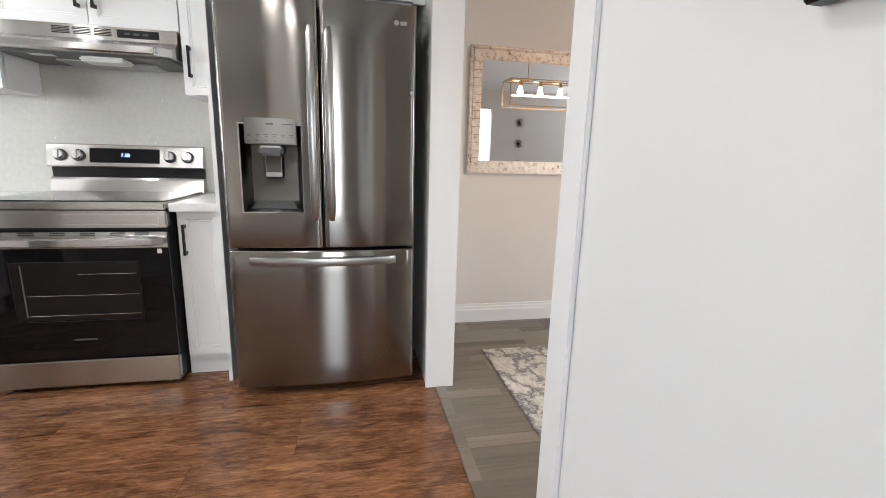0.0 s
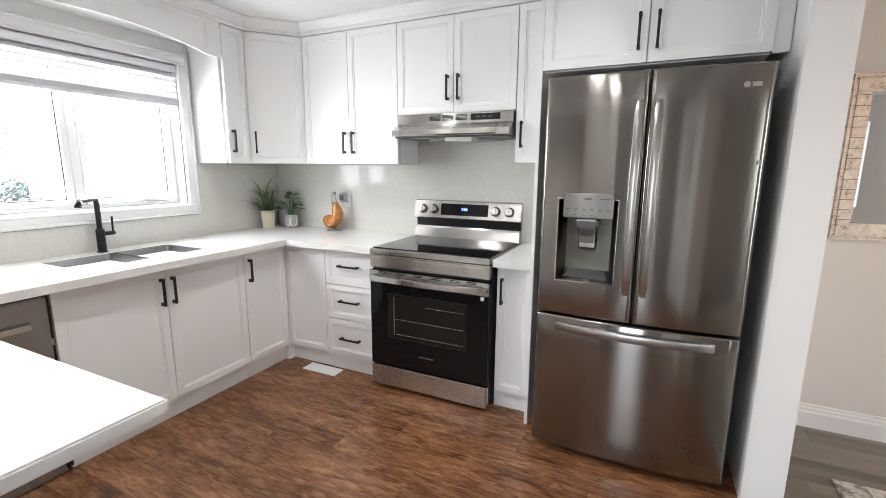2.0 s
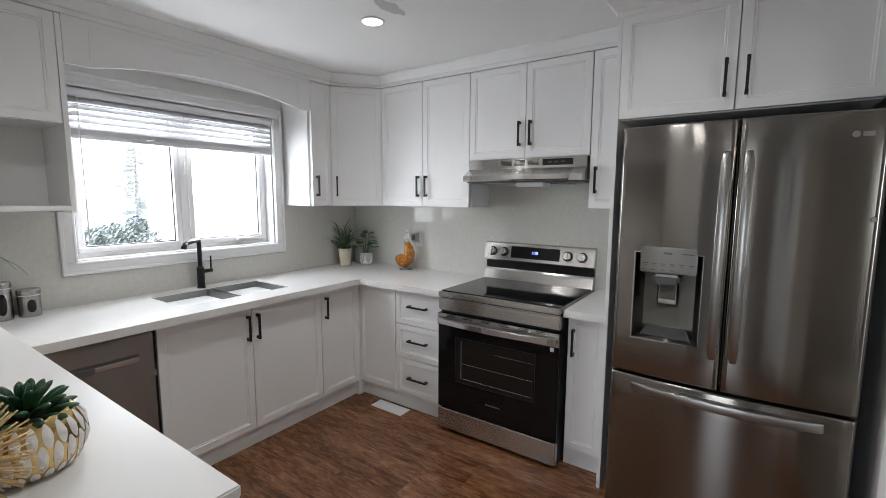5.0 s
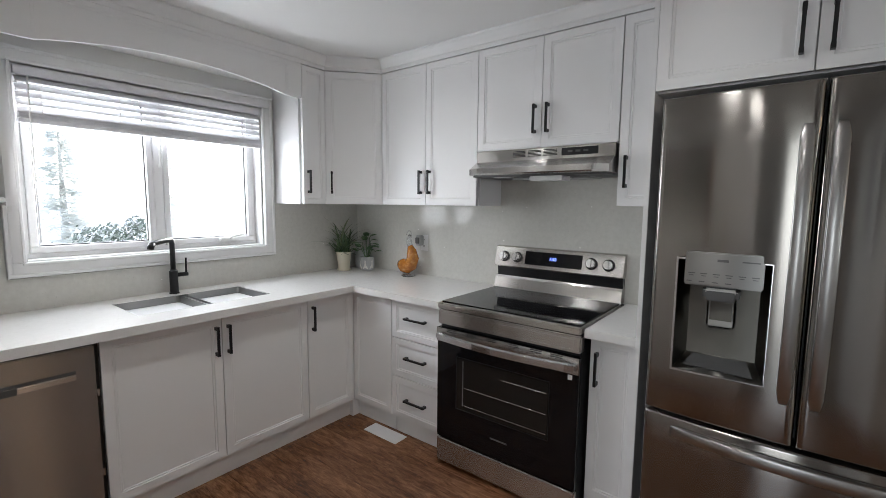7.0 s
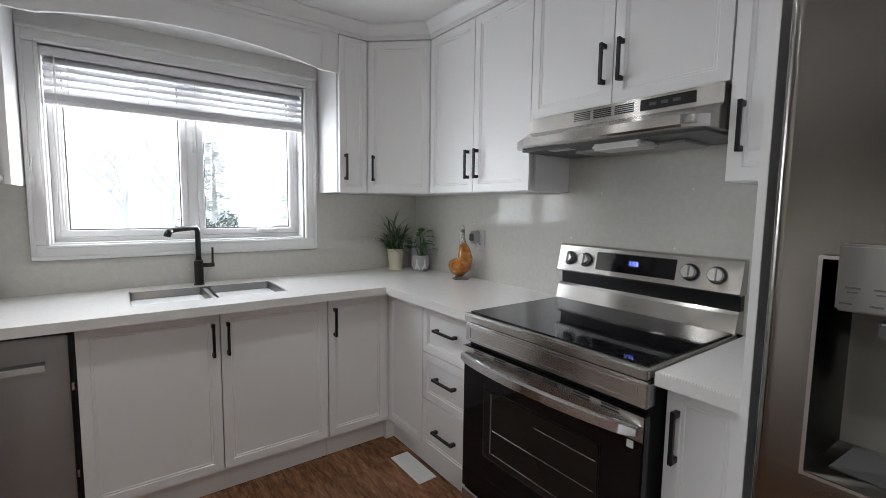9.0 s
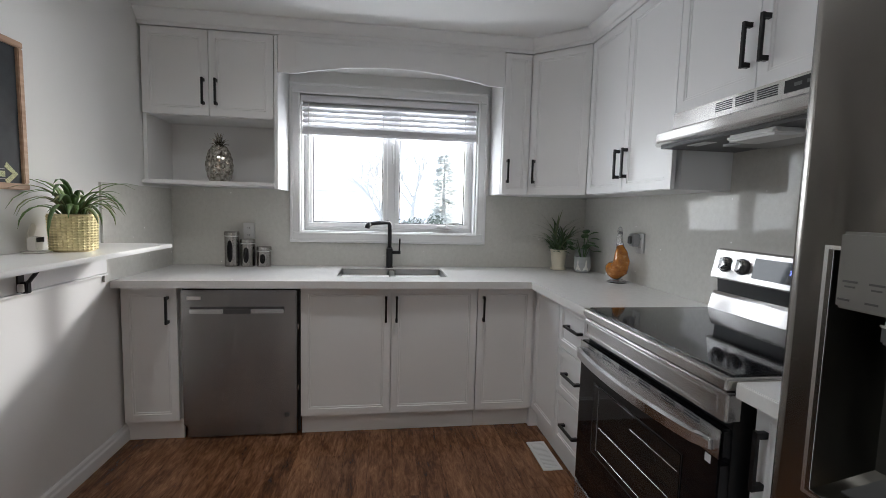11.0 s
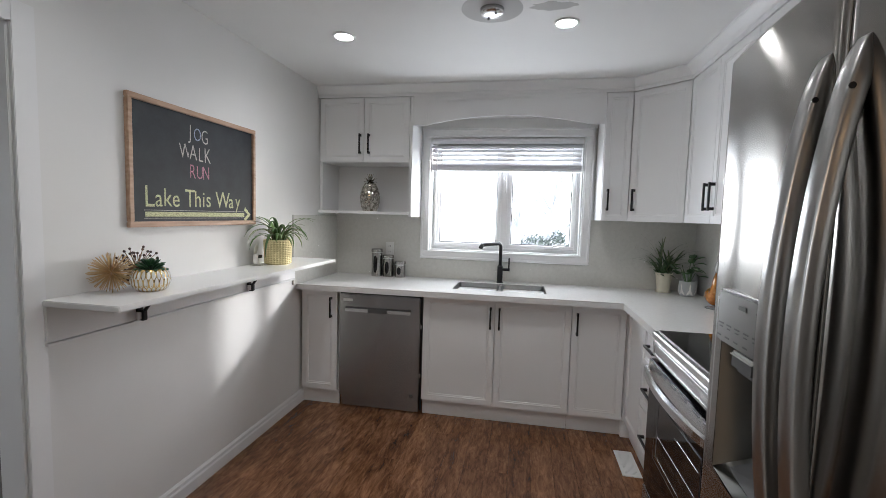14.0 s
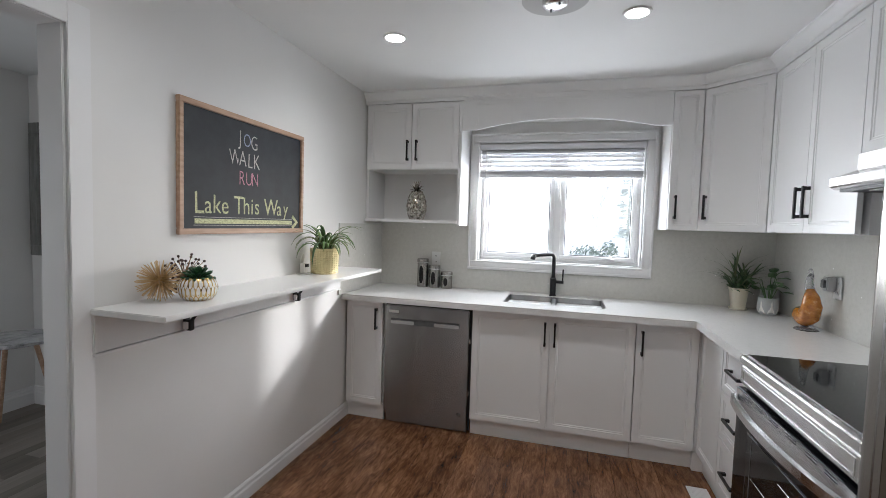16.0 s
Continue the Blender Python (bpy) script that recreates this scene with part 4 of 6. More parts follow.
disp = part("display", panel_plate(0.208, 0.558, 0.020, 0.100, 0.002), M_GLASSBLK, bg, "black glass display")
for u in (0.066, 0.154, 0.612, 0.706):
    k = part("knob", tube([on_panel(u, 0.058, 0.001), on_panel(u, 0.058, 0.012), on_panel(u, 0.058, 0.028), on_panel(u, 0.058, 0.032)], 0.027, 24, taper=(1.08, 1.0, 0.94, 0.82)), M_BRIGHT, bg, "round steel knob with a raised grip")
    part("collar", tube([on_panel(u, 0.058, 0.0005), on_panel(u, 0.058, 0.005)], 0.0325, 24), M_BLACK, k, "black collar")
    bm = bmesh.new()
    vs = [bm.verts.new(on_panel(u + a, 0.058 + b, c)) for c in (0.030, 0.040) for a, b in ((-0.007, -0.022), (0.007, -0.022), (0.007, 0.022), (-0.007, 0.022))]
    bm.faces.new(vs[4:])
    for i in range(4):
        j = (i + 1) % 4
        bm.faces.new((vs[i], vs[j], vs[4 + j], vs[4 + i]))
    part("grip", bm, M_BRIGHT, k)


def text_mesh(body, size, mat, name, parent=None, m=None, extrude=0.0004, thin=0.0):
    cu = bpy.data.curves.new(name, "FONT")
    cu.body, cu.size, cu.extrude, cu.align_x, cu.offset = body, size, extrude, "CENTER", -thin
    ob = bpy.data.objects.new(name, cu)
    scene.collection.objects.link(ob)
    bpy.context.view_layer.update()
    me = bpy.data.meshes.new_from_object(ob.evaluated_get(bpy.context.evaluated_depsgraph_get()))
    bpy.data.objects.remove(ob)
    me.materials.clear()
    me.materials.append(mat)
    o = new(name, me)
    o.matrix_basis = m or Matrix()
    if parent:
        o.parent = parent
    return o


text_mesh("7:58", 0.026, M_BLUE, "clock_digits", disp, Matrix.Translation(on_panel(0.385, 0.054, 0.0026)) @ Matrix.Rotation(radians(90) - TILT_C, 4, "X"))

# ---- range hood ----
hood = thing("range_hood", pose(RX0 + 0.002, 0, 0), "stainless steel under-cabinet range hood", "range hood")
HW = RW - 0.004
bm = bmesh.new()
flat = [(0.0, 3.735), (0.085, 3.735), (HW - 0.065, 3.735), (HW, 3.735)]
lip = [(0.0, 3.660), (0.085, 3.607), (HW - 0.065, 3.607), (HW, 3.652)]
rings = []
for plan_, z in ((flat, 1.724), (flat, 1.664), (lip, 1.620), (lip, 1.592), ([(x, y + 0.006) for x, y in lip], 1.585)):
    rings.append([bm.verts.new((x, y, z)) for x, y in plan_ + [(HW, 4.025), (0.0, 4.025)]])
for p, q in zip(rings, rings[1:]):
    for i in range(6):
        bm.faces.new((p[i], p[(i + 1) % 6], q[(i + 1) % 6], q[i]))
bm.faces.new(rings[0]), bm.faces.new(rings[-1][::-1])
hb = part("body", bm, M_STEELX, hood)
part("underside", bbox(0.02, HW - 0.02, 3.672, 4.015, 1.576, 1.5845), M_DARKPL, hood)
part("lamp_cover", bbox(0.36, 0.55, 3.68, 3.80, 1.552, 1.5755, 0.008), M_PLASTIC, hood)
part("rating_label", bbox(0.14, 0.24, 3.70, 3.745, 1.5735, 1.5755), M_PLASTIC, hood)
part("filter", bbox(0.20, 0.64, 3.805, 3.99, 1.567, 1.5755), M_GREY, hood)
for x in (0.235, 0.325, 0.415):
    for k in range(5):
        part("vent_slot", bbox(x, x + 0.075, 3.7335, 3.736, 1.682 + k * 0.007, 1.6855 + k * 0.007), M_BLACK, hb)
sw = part("switch_panel", bbox(0.515, 0.70, 3.7325, 3.736, 1.678, 1.715), M_BLACK, hb)
for x in (0.56, 0.60, 0.64):
    part("button", bbox(x - 0.012, x + 0.012, 3.7315, 3.7324, 1.692, 1.702), M_DARKPL, sw)

# ---- breakfast shelf ----
SH0, SH1, SHY, SHZ = -1.445, 0.220, 1.486, 1.097
M_SHELF = painted("shelf_laminate", (0.76, 0.755, 0.745), 0.3, 0.012, 40, 0.03)
shelf = thing("breakfast_shelf", pose(0, 0, 0), "white breakfast bar shelf on black folding brackets", "shelf")
part("top", bbox(SH0, SH1, YS + 0.001, SHY, SHZ - 0.020, SHZ, 0.003), M_SHELF, shelf)
part("ledger_bead", bbox(SH0 + 0.01, SH1 - 0.004, YS + 0.001, YS + 0.028, 0.938, 0.9465, 0.002), M_TRIM, shelf)
part("ledger", bbox(SH0 + 0.01, SH1 - 0.004, YS + 0.001, YS + 0.022, 0.949, SHZ - 0.021, 0.003), M_TRIM, shelf)
for x in (-0.148, -0.897):
    bm = bbox(x - 0.014, x + 0.014, YS + 0.030, 1.30, SHZ - 0.029, SHZ - 0.021)
    box(bm, x - 0.014, x + 0.014, YS + 0.0225, YS + 0.030, 0.952, SHZ - 0.021)
    br_ = part("bracket", bm, M_BLACK, shelf, "black folding steel bracket")
    part("brace", tube([(x, YS + 0.035, 0.965), (x, 1.275, SHZ - 0.033)], 0.007, 6), M_BLACK, br_)
    part("latch", bbox(x - 0.010, x + 0.012, YS + 0.031, YS + 0.058, 0.948, 0.992, 0.003), M_BLACK, br_)
    part("clip", bbox(x + 0.0125, x + 0.024, YS + 0.031, YS + 0.050, 0.955, 0.985, 0.002), M_PLASTIC, br_)

# ---- ceiling lamps ----
def downlight(x, y, label):
    root = thing("ceiling_light", pose(x, y, ZC), label, "ceiling light", "recessed ceiling lights")
    part("trim_ring", lathe([(0.062, -0.0005), (0.062, -0.004), (0.058, -0.007), (0.049, -0.006), (0.049, -0.0005)], 32), M_PLASTIC, root)
    part("lens", lathe([(0.0488, -0.001), (0.0488, -0.0045), (0.03, -0.0052), (0.004, -0.0054)], 32), M_LED, root, "glowing white lens")
    return root


downlight(-0.92, 1.758, "round recessed ceiling light, lit")
downlight(-0.885, 2.928, "round recessed ceiling light, lit")
# the next two are unseen, assumed, to brighten the fridge side and shelf
downlight(0.32, 1.758, "round recessed ceiling light, lit")
downlight(0.32, 2.62, "round recessed ceiling light, lit")
for x, y, w in ((-0.92, 1.758, LAMP_W), (-0.885, 2.928, LAMP_W), (0.32, 1.758, 0.7 * LAMP_W), (0.32, 2.62, 0.75 * LAMP_W)):
    d = bpy.data.lights.new("downlight_beam", "SPOT")
    d.energy, d.spot_size, d.spot_blend, d.shadow_soft_size, d.color = w, radians(150), 0.9, 0.045, (1.0, 0.96, 0.9)
    o = new("downlight_beam", d)
    o.matrix_basis = look((x, y, ZC - 0.012), (x, y, 0))
fix = thing("ceiling_fixture", pose(-0.70, 2.578, ZC), "old chrome ceiling canopy on a grey unpainted patch", "ceiling fixture")
part("patch", lathe([(0.142, -0.0002), (0.142, -0.0012), (0.01, -0.0012)], 40), M_PATCH, fix, "grey unpainted ceiling patch")
part("canopy", lathe([(0.056, -0.0013), (0.056, -0.018), (0.050, -0.026), (0.030, -0.030), (0.004, -0.031)], 32), M_BRIGHT, fix, "chrome canopy", smooth=True)
for a in (0.6, 3.7):
    part("screw", tube([(0.034 * math.cos(a), 0.034 * math.sin(a), -0.028), (0.034 * math.cos(a), 0.034 * math.sin(a), -0.036)], 0.005, 8), M_DARKPL, fix)
# irregular flat grey mark beside the fixture
bm = lathe([(0.09, -0.0002), (0.09, -0.001), (0.006, -0.001)], 24)
for v in bm.verts:
    v.co.y *= 1.15 + 0.25 * noise.noise(v.co * 22)
    v.co.x *= 0.42 + 0.3 * noise.noise(v.co * 31 + Vector((3, 1, 0)))
st = tagged(part("ceiling_stain", bm, M_PATCH), "faint grey mark on the ceiling", "stain")
st.matrix_basis = pose(-0.70, 2.86, ZC)

# ---- chalkboard ----
M_OAK = node_mat("pale_oak_frame", (0.46, 0.30, 0.20), 0.5)
g = G(M_OAK)
gv = g.coords((6, 60, 60))
gn = g.noise(gv, 1.0, 5.0)
g.colour(g.ramp(gn, (0.3, (0.36, 0.22, 0.14)), (0.7, (0.54, 0.37, 0.26))))
g.bump(gn, 0.15, 0.001)
M_SLATE = node_mat("chalkboard_slate", (0.022, 0.025, 0.028), 0.65)
g = G(M_SLATE)
gn = g.noise(g.coords((1, 1, 1)), 7.0, 6.0, 0.7)
g.colour(g.ramp(gn, (0.35, (0.011, 0.014, 0.018)), (0.75, (0.030, 0.035, 0.042))))


def chalk(name, c):
    m = node_mat(name, c, 0.9)
    g = G(m)
    n = g.noise(g.world_coords(), 260.0, 3.0)
    g.colour(g.ramp(n, (0.36, tuple(x * 0.45 for x in c)), (0.56, c)))
    return m


C_WHITE, C_BLUE, C_PINK, C_LIME = chalk("chalk_white", (0.62, 0.60, 0.56)), chalk("chalk_blue", (0.40, 0.46, 0.60)), chalk("chalk_pink", (0.62, 0.30, 0.38)), chalk("chalk_lime", (0.64, 0.66, 0.40))
CX0, CX1, CZ0, CZ1 = -0.978, -0.120, 1.336, 1.886
board = thing("chalkboard", pose(0, YS, 0), "framed black chalkboard with coloured handwriting, hung on the wall", "chalkboard")
part("slate", bbox(CX0 + 0.02, CX1 - 0.02, 0.003, 0.010, CZ0 + 0.02, CZ1 - 0.02), M_SLATE, board, "black chalk surface")
fw = 0.024
for nm, b in (("frame_rail", (CX0, CX1, 0.001, 0.022, CZ0, CZ0 + fw)), ("frame_rail", (CX0, CX1, 0.001, 0.022, CZ1 - fw, CZ1)), ("frame_stile", (CX0, CX0 + fw, 0.0015, 0.0215, CZ0 + fw, CZ1 - fw)), ("frame_stile", (CX1 - fw, CX1, 0.0015, 0.0215, CZ0 + fw, CZ1 - fw))):
    part(nm, bbox(*b, 0.003), M_OAK, board)


def write(body, x, z, size, mat, width=1.0, lean=0.0, thin=0.0):
    """Chalk writing centred at x with its foot at z, read from the room."""
    m = Matrix(((-width, -lean, 0, x), (0, 0, 1, 0.0106), (0, 1, 0, z), (0, 0, 0, 1)))
    return text_mesh(body, size, mat, "writing", board, m, 0.0003, thin)


for ch, x, z, s, mt, lean in (("J", -0.471, 1.753, 0.098, C_WHITE, 0.05), ("O", -0.518, 1.750, 0.088, C_BLUE, 0.0), ("G", -0.569, 1.742, 0.098, C_WHITE, -0.05),
                              ("W", -0.438, 1.657, 0.100, C_WHITE, -0.08), ("A", -0.488, 1.655, 0.104, C_WHITE, 0.0), ("L", -0.538, 1.652, 0.098, C_WHITE, 0.06), ("K", -0.586, 1.650, 0.106, C_WHITE, -0.04),
                              ("R", -0.482, 1.566, 0.096, C_PINK, 0.0), ("U", -0.530, 1.567, 0.090, C_PINK, 0.04), ("N", -0.575, 1.566, 0.096, C_PINK, -0.05)):
    write(ch, x, z, s, mt, 0.74, lean, 0.0011)
for ch, x, z, s in (("L", -0.228, 1.424, 0.134), ("a", -0.278, 1.426, 0.112), ("k", -0.326, 1.428, 0.116), ("e", -0.376, 1.427, 0.112),
                    ("T", -0.462, 1.427, 0.122), ("h", -0.515, 1.428, 0.116), ("i", -0.554, 1.429, 0.112), ("s", -0.590, 1.430, 0.112),
                    ("W", -0.698, 1.427, 0.122), ("a", -0.765, 1.428, 0.108), ("y", -0.822, 1.430, 0.108)):
    write(ch, x, z, s, C_LIME, 0.88, 0.03 * math.sin(90 * x), 0.0)
part("arrow_shaft", bbox(-0.880, -0.205, 0.0102, 0.0110, 1.381, 1.402), C_LIME, board, "pale green chalk arrow")
for z in (1.373, 1.408):
    part("arrow_line", bbox(-0.88, -0.200, 0.0102, 0.0109, z, z + 0.0022), C_WHITE, board)
for e in (1, -1):
    bm = bmesh.new()
    vs = [bm.verts.new((x, y, z)) for y in (0.0102, 0.0113) for x, z in ((-0.938, 1.394), (-0.918, 1.394 - e * 0.004), (-0.878, 1.394 + e * 0.024), (-0.888, 1.394 + e * 0.042))]
    bm.faces.new(vs[:4]), bm.faces.new(vs[4:])
    for i in range(4):
        j = (i + 1) % 4
        bm.faces.new((vs[i], vs[j], vs[4 + j], vs[4 + i]))
    part("arrow_head", bm, C_LIME, board)

# ---- plants and ornaments ----
M_LEAF = node_mat("leaf_green", (0.055, 0.12, 0.045), 0.45)
g = G(M_LEAF)
oi = g.n("ObjectInfo")
g.colour(g.mix(0.5, g.ramp(g.noise(g.coords((1, 1, 1)), 28.0, 3.0), (0.3, (0.035, 0.095, 0.035)), (0.7, (0.12, 0.24, 0.085))), g.ramp(oi.outputs["Random"], (0.0, (0.035, 0.085, 0.035)), (1.0, (0.12, 0.20, 0.09)))))
M_SUCC = node_mat("succulent_green", (0.012, 0.075, 0.035), 0.35)
g = G(M_SUCC)
oi = g.n("ObjectInfo")
g.colour(g.ramp(oi.outputs["Random"], (0.0, (0.008, 0.045, 0.020)), (1.0, (0.028, 0.10, 0.036))))
M_GRASS = node_mat("grass_leaf", (0.07, 0.10, 0.06), 0.5)
g = G(M_GRASS)
oi = g.n("ObjectInfo")
g.colour(g.ramp(oi.outputs["Random"], (0.0, (0.04, 0.09, 0.04)), (0.6, (0.12, 0.20, 0.09)), (1.0, (0.20, 0.24, 0.12))))
M_ALOE = node_mat("aloe_leaf", (0.13, 0.20, 0.07), 0.42)
g = G(M_ALOE)
oi = g.n("ObjectInfo")
g.colour(g.ramp(oi.outputs["Random"], (0.0, (0.07, 0.14, 0.04)), (0.7, (0.17, 0.27, 0.09)), (1.0, (0.26, 0.24, 0.13))))
M_SOIL = node_mat("dark_soil", (0.03, 0.022, 0.016), 0.95)
M_GOLD = node_mat("gold_glaze", (0.72, 0.52, 0.22), 0.16, 1.0)
M_ROD = node_mat("brushed_gold_rod", (0.60, 0.44, 0.24), 0.3, 1.0)
M_BROWN = node_mat("brown_stem", (0.20, 0.12, 0.06), 0.55, 0.3)
M_BERRY = node_mat("dark_berry", (0.045, 0.022, 0.014), 0.4)
M_CREAM = painted("cream_glaze", (0.74, 0.69, 0.56), 0.35, 0.03, 80, 0.1)
M_WHITEC = painted("white_glaze", (0.78, 0.76, 0.72), 0.25, 0.02, 60, 0.05)
M_GREYC = painted("grey_cement", (0.42, 0.43, 0.43), 0.7, 0.05, 120, 0.3)
M_PALEGOLD = node_mat("pale_gold_pot", (0.78, 0.68, 0.40), 0.30, 0.75)


def blade(length, width, bend, thick=0.0, segs=7, fold=0.15):
    """A leaf that starts along +z and bends over towards +x."""
    bm = bmesh.new()
    rows = []
    p, a = Vector((0, 0, 0)), 0.0
    for i in range(segs + 1):
        u = i / segs
        w = width * (math.sin(math.pi * min(1.0, 0.18 + 0.82 * u)) ** 0.8) if u < 1 else 0.0004
        t = thick * (1 - u * 0.8)
        n = Vector((math.cos(a), 0, -math.sin(a)))
        row = [p + Vector((0, -w, 0)) - n * 0, p + n * (fold * w), p + Vector((0, w, 0)), p - n * (t + 0.0003)]
        rows.append([bm.verts.new(v) for v in row])
        p = p + Vector((math.sin(a), 0, math.cos(a))) * (length / segs)
        a += bend / segs
    for r, s in zip(rows, rows[1:]):
        for k in range(4):
            j = (k + 1) % 4
            bm.faces.new((r[k], r[j], s[j], s[k]))
    bm.faces.new(rows[0])
    bm.faces.new(rows[-1][::-1])
    return bm


def leaves(root, meshes, spots, name="leaf"):
    for me, m in zip(meshes, spots):
        o = new(name, me)
        o.parent = root
        o.matrix_basis = m


def leaf_set(mat, n, lo, hi, width, bend, thick=0.0):
    return [mesh_of("leaf", blade(lo + (hi - lo) * k / max(1, n - 1), width * (0.8 + 0.4 * random.random()), bend * (0.6 + 0.8 * random.random()), thick), mat, True) for k in range(n)]


# grass plant in a cream pot
pl = thing("grass_plant", pose(-2.05, 3.79, CT) @ Matrix.Diagonal((1.12, 1.12, 1.1, 1)), "spiky grass plant in a cream ceramic pot", "potted plant")
part("pot", lathe([(0.036, 0.010), (0.038, 0.012), (0.050, 0.120), (0.053, 0.122), (0.053, 0.132), (0.047, 0.132), (0.044, 0.110), (0.01, 0.108)], 32), M_CREAM, pl, "cream ceramic pot", smooth=False)
part("saucer", lathe([(0.040, 0.0), (0.046, 0.003), (0.048, 0.013), (0.043, 0.013), (0.038, 0.009)], 32), M_CREAM, pl)
part("soil", lathe([(0.045, 0.112), (0.045, 0.118), (0.01, 0.122)], 20), M_SOIL, pl)
ms = leaf_set(M_GRASS, 8, 0.14, 0.31, 0.005, 1.2)
leaves(pl, [ms[i % 8] for i in range(72)], [pose(0.03 * random.uniform(-1, 1), 0.03 * random.uniform(-1, 1), 0.115, 0, random.uniform(-5, 48), random.uniform(0, 360)) for i in range(72)])
ms = leaf_set(M_LEAF, 4, 0.035, 0.06, 0.011, 0.9)
leaves(pl, [ms[i % 4] for i in range(46)], [pose(0.04 * random.uniform(-1, 1), 0.04 * random.uniform(-1, 1), 0.118 + 0.03 * random.random(), 0, random.uniform(10, 85), random.uniform(0, 360)) for i in range(46)])

# broad-leaved plant in a small grey and white pot
pl = thing("leafy_plant", pose(-1.915, 3.91, CT) @ Matrix.Diagonal((1.08, 1.08, 1.1, 1)), "small broad-leaved plant in a grey and white pot", "potted plant")
part("pot", lathe([(0.034, 0.0), (0.046, 0.012), (0.051, 0.05), (0.050, 0.098), (0.045, 0.098), (0.045, 0.085), (0.008, 0.083)], 32), M_GREYC, pl, "grey and white geometric pot")
for k in range(6):
    a = 2 * math.pi * k / 6
    bm = bmesh.new()
    tri_pts = [(a - 0.42, 0.012, 0.0475), (a + 0.42, 0.012, 0.0475), (a, 0.085, 0.0525)]
    vs = [bm.verts.new((r * math.cos(b), r * math.sin(b), z)) for b, z, r in tri_pts]
    vm = bm.verts.new((0.0535 * math.cos(a), 0.0535 * math.sin(a), 0.035))
    for i in range(3):
        bm.faces.new((vs[i], vs[(i + 1) % 3], vm))
    part("facet", bm, M_WHITEC, pl)
part("soil", lathe([(0.045, 0.083), (0.045, 0.09), (0.01, 0.092)], 20), M_SOIL, pl)
bm = blade(0.058, 0.024, 0.8, fold=-0.2)
lm = mesh_of("leaf", bm, M_LEAF, True)
for k in range(15):
    a, h, r = random.uniform(0, 6.28), random.uniform(0.13, 0.275), random.uniform(0.015, 0.085)
    x, y = r * math.cos(a), r * math.sin(a)
    part("stem", tube([(x * 0.2, y * 0.2, 0.088), (x * 0.6, y * 0.6, 0.06 + h * 0.7), (x, y, h)], 0.0022, 6), M_LEAF, pl)
    o = new("leaf", lm)
    o.parent = pl
    o.matrix_basis = pose(x, y, h, 0, random.uniform(30, 95), math.degrees(a) + random.uniform(-30, 30))
tagged(part("empty_pot", lathe([(0.036, 0.0), (0.05, 0.02), (0.054, 0.09), (0.050, 0.15), (0.045, 0.15), (0.048, 0.09), (0.03, 0.012)], 28), M_GREYC, smooth=True), "plain grey round pot behind the plants", "pot").matrix_basis = pose(-2.035, 3.962, CT)

# amber bottle in the shape of a curved gourd
M_AMBER = node_mat("amber_oil_glass", (0.55, 0.22, 0.03), 0.08, 0.0, 0.6)
g = G(M_AMBER)
g.colour(g.ramp(g.noise(g.coords((1, 1, 1.6)), 26.0, 6.0, 0.7), (0.3, (0.24, 0.07, 0.008)), (0.55, (0.46, 0.17, 0.02)), (0.75, (0.66, 0.40, 0.14))))
M_CLEAR = node_mat("clear_bottle_glass", (0.9, 0.9, 0.9), 0.04)
M_CLEAR.node_tree.nodes["Principled BSDF"].inputs["Transmission Weight"].default_value = 0.85
bt = thing("amber_bottle", pose(-1.495, 3.930, CT) @ Matrix.Diagonal((0.86, 0.9, 1.0, 1)), "curved glass bottle filled with amber oil and peppers", "bottle")
part("foot", lathe([(0.062, 0.0), (0.064, 0.004), (0.05, 0.012), (0.02, 0.014)], 24), M_CLEAR, bt)
part("body", tube([(-0.098, 0, 0.060), (-0.090, 0, 0.070), (-0.055, 0, 0.070), (-0.01, 0, 0.068), (0.030, 0, 0.088), (0.046, 0, 0.135), (0.034, 0, 0.180), (0.016, 0, 0.215)], 0.054, 20, taper=(0.30, 0.80, 1.0, 1.0, 1.0, 0.95, 0.74, 0.46)), M_AMBER, bt, "amber oil-filled body", smooth=True)
part("neck", tube([(0.016, 0, 0.2155), (0.006, 0, 0.245), (0.004, 0, 0.275), (0.018, 0, 0.30)], 0.024, 14, taper=(1.0, 0.95, 0.8, 0.5)), M_CLEAR, bt, "clear glass neck", smooth=True)
bow_ring = [(0.005 + 0.026 * math.cos(a), -0.0, 0.298 + 0.03 * math.sin(a)) for a in [math.pi * k / 8 for k in range(9)]]
part("loop", tube(bow_ring, 0.0045, 8), M_CLEAR, bt, smooth=True)


def outlet(m, label):
    r = thing("wall_outlet", m, label, "outlet", "outlets")
    pt = part("plate", bbox(-0.036, 0.036, -0.006, 0.0, -0.058, 0.058, 0.003), M_PLASTIC, r)
    for z in (-0.024, 0.024):
        so = part("socket", bbox(-0.017, 0.017, -0.0085, -0.0062, z - 0.015, z + 0.015, 0.001), M_PLASTIC, pt)
        for x in (-0.006, 0.006):
            part("slot", bbox(x - 0.0014, x + 0.0014, -0.0092, -0.0086, z - 0.005, z + 0.006), M_BLACK, so)
    return r


outlet(pose(XW + 0.0125, 1.656, 1.126, 0, 0, 90), "white double wall outlet over the counter")
outlet(pose(-1.425, YN - 0.0125, 1.14), "white double wall outlet behind the bottle")
ad = thing("plug_adapter", pose(-1.445, YN - 0.021, 1.15), "grey plug-in adapter in the outlet", "adapter")
part("body", bbox(-0.026, 0.022, -0.045, 0.0, -0.03, 0.045, 0.006), M_GREY, ad)
part("cap", bbox(-0.02, 0.016, -0.056, -0.0455, -0.015, 0.03, 0.004), M_DARKPL, ad)

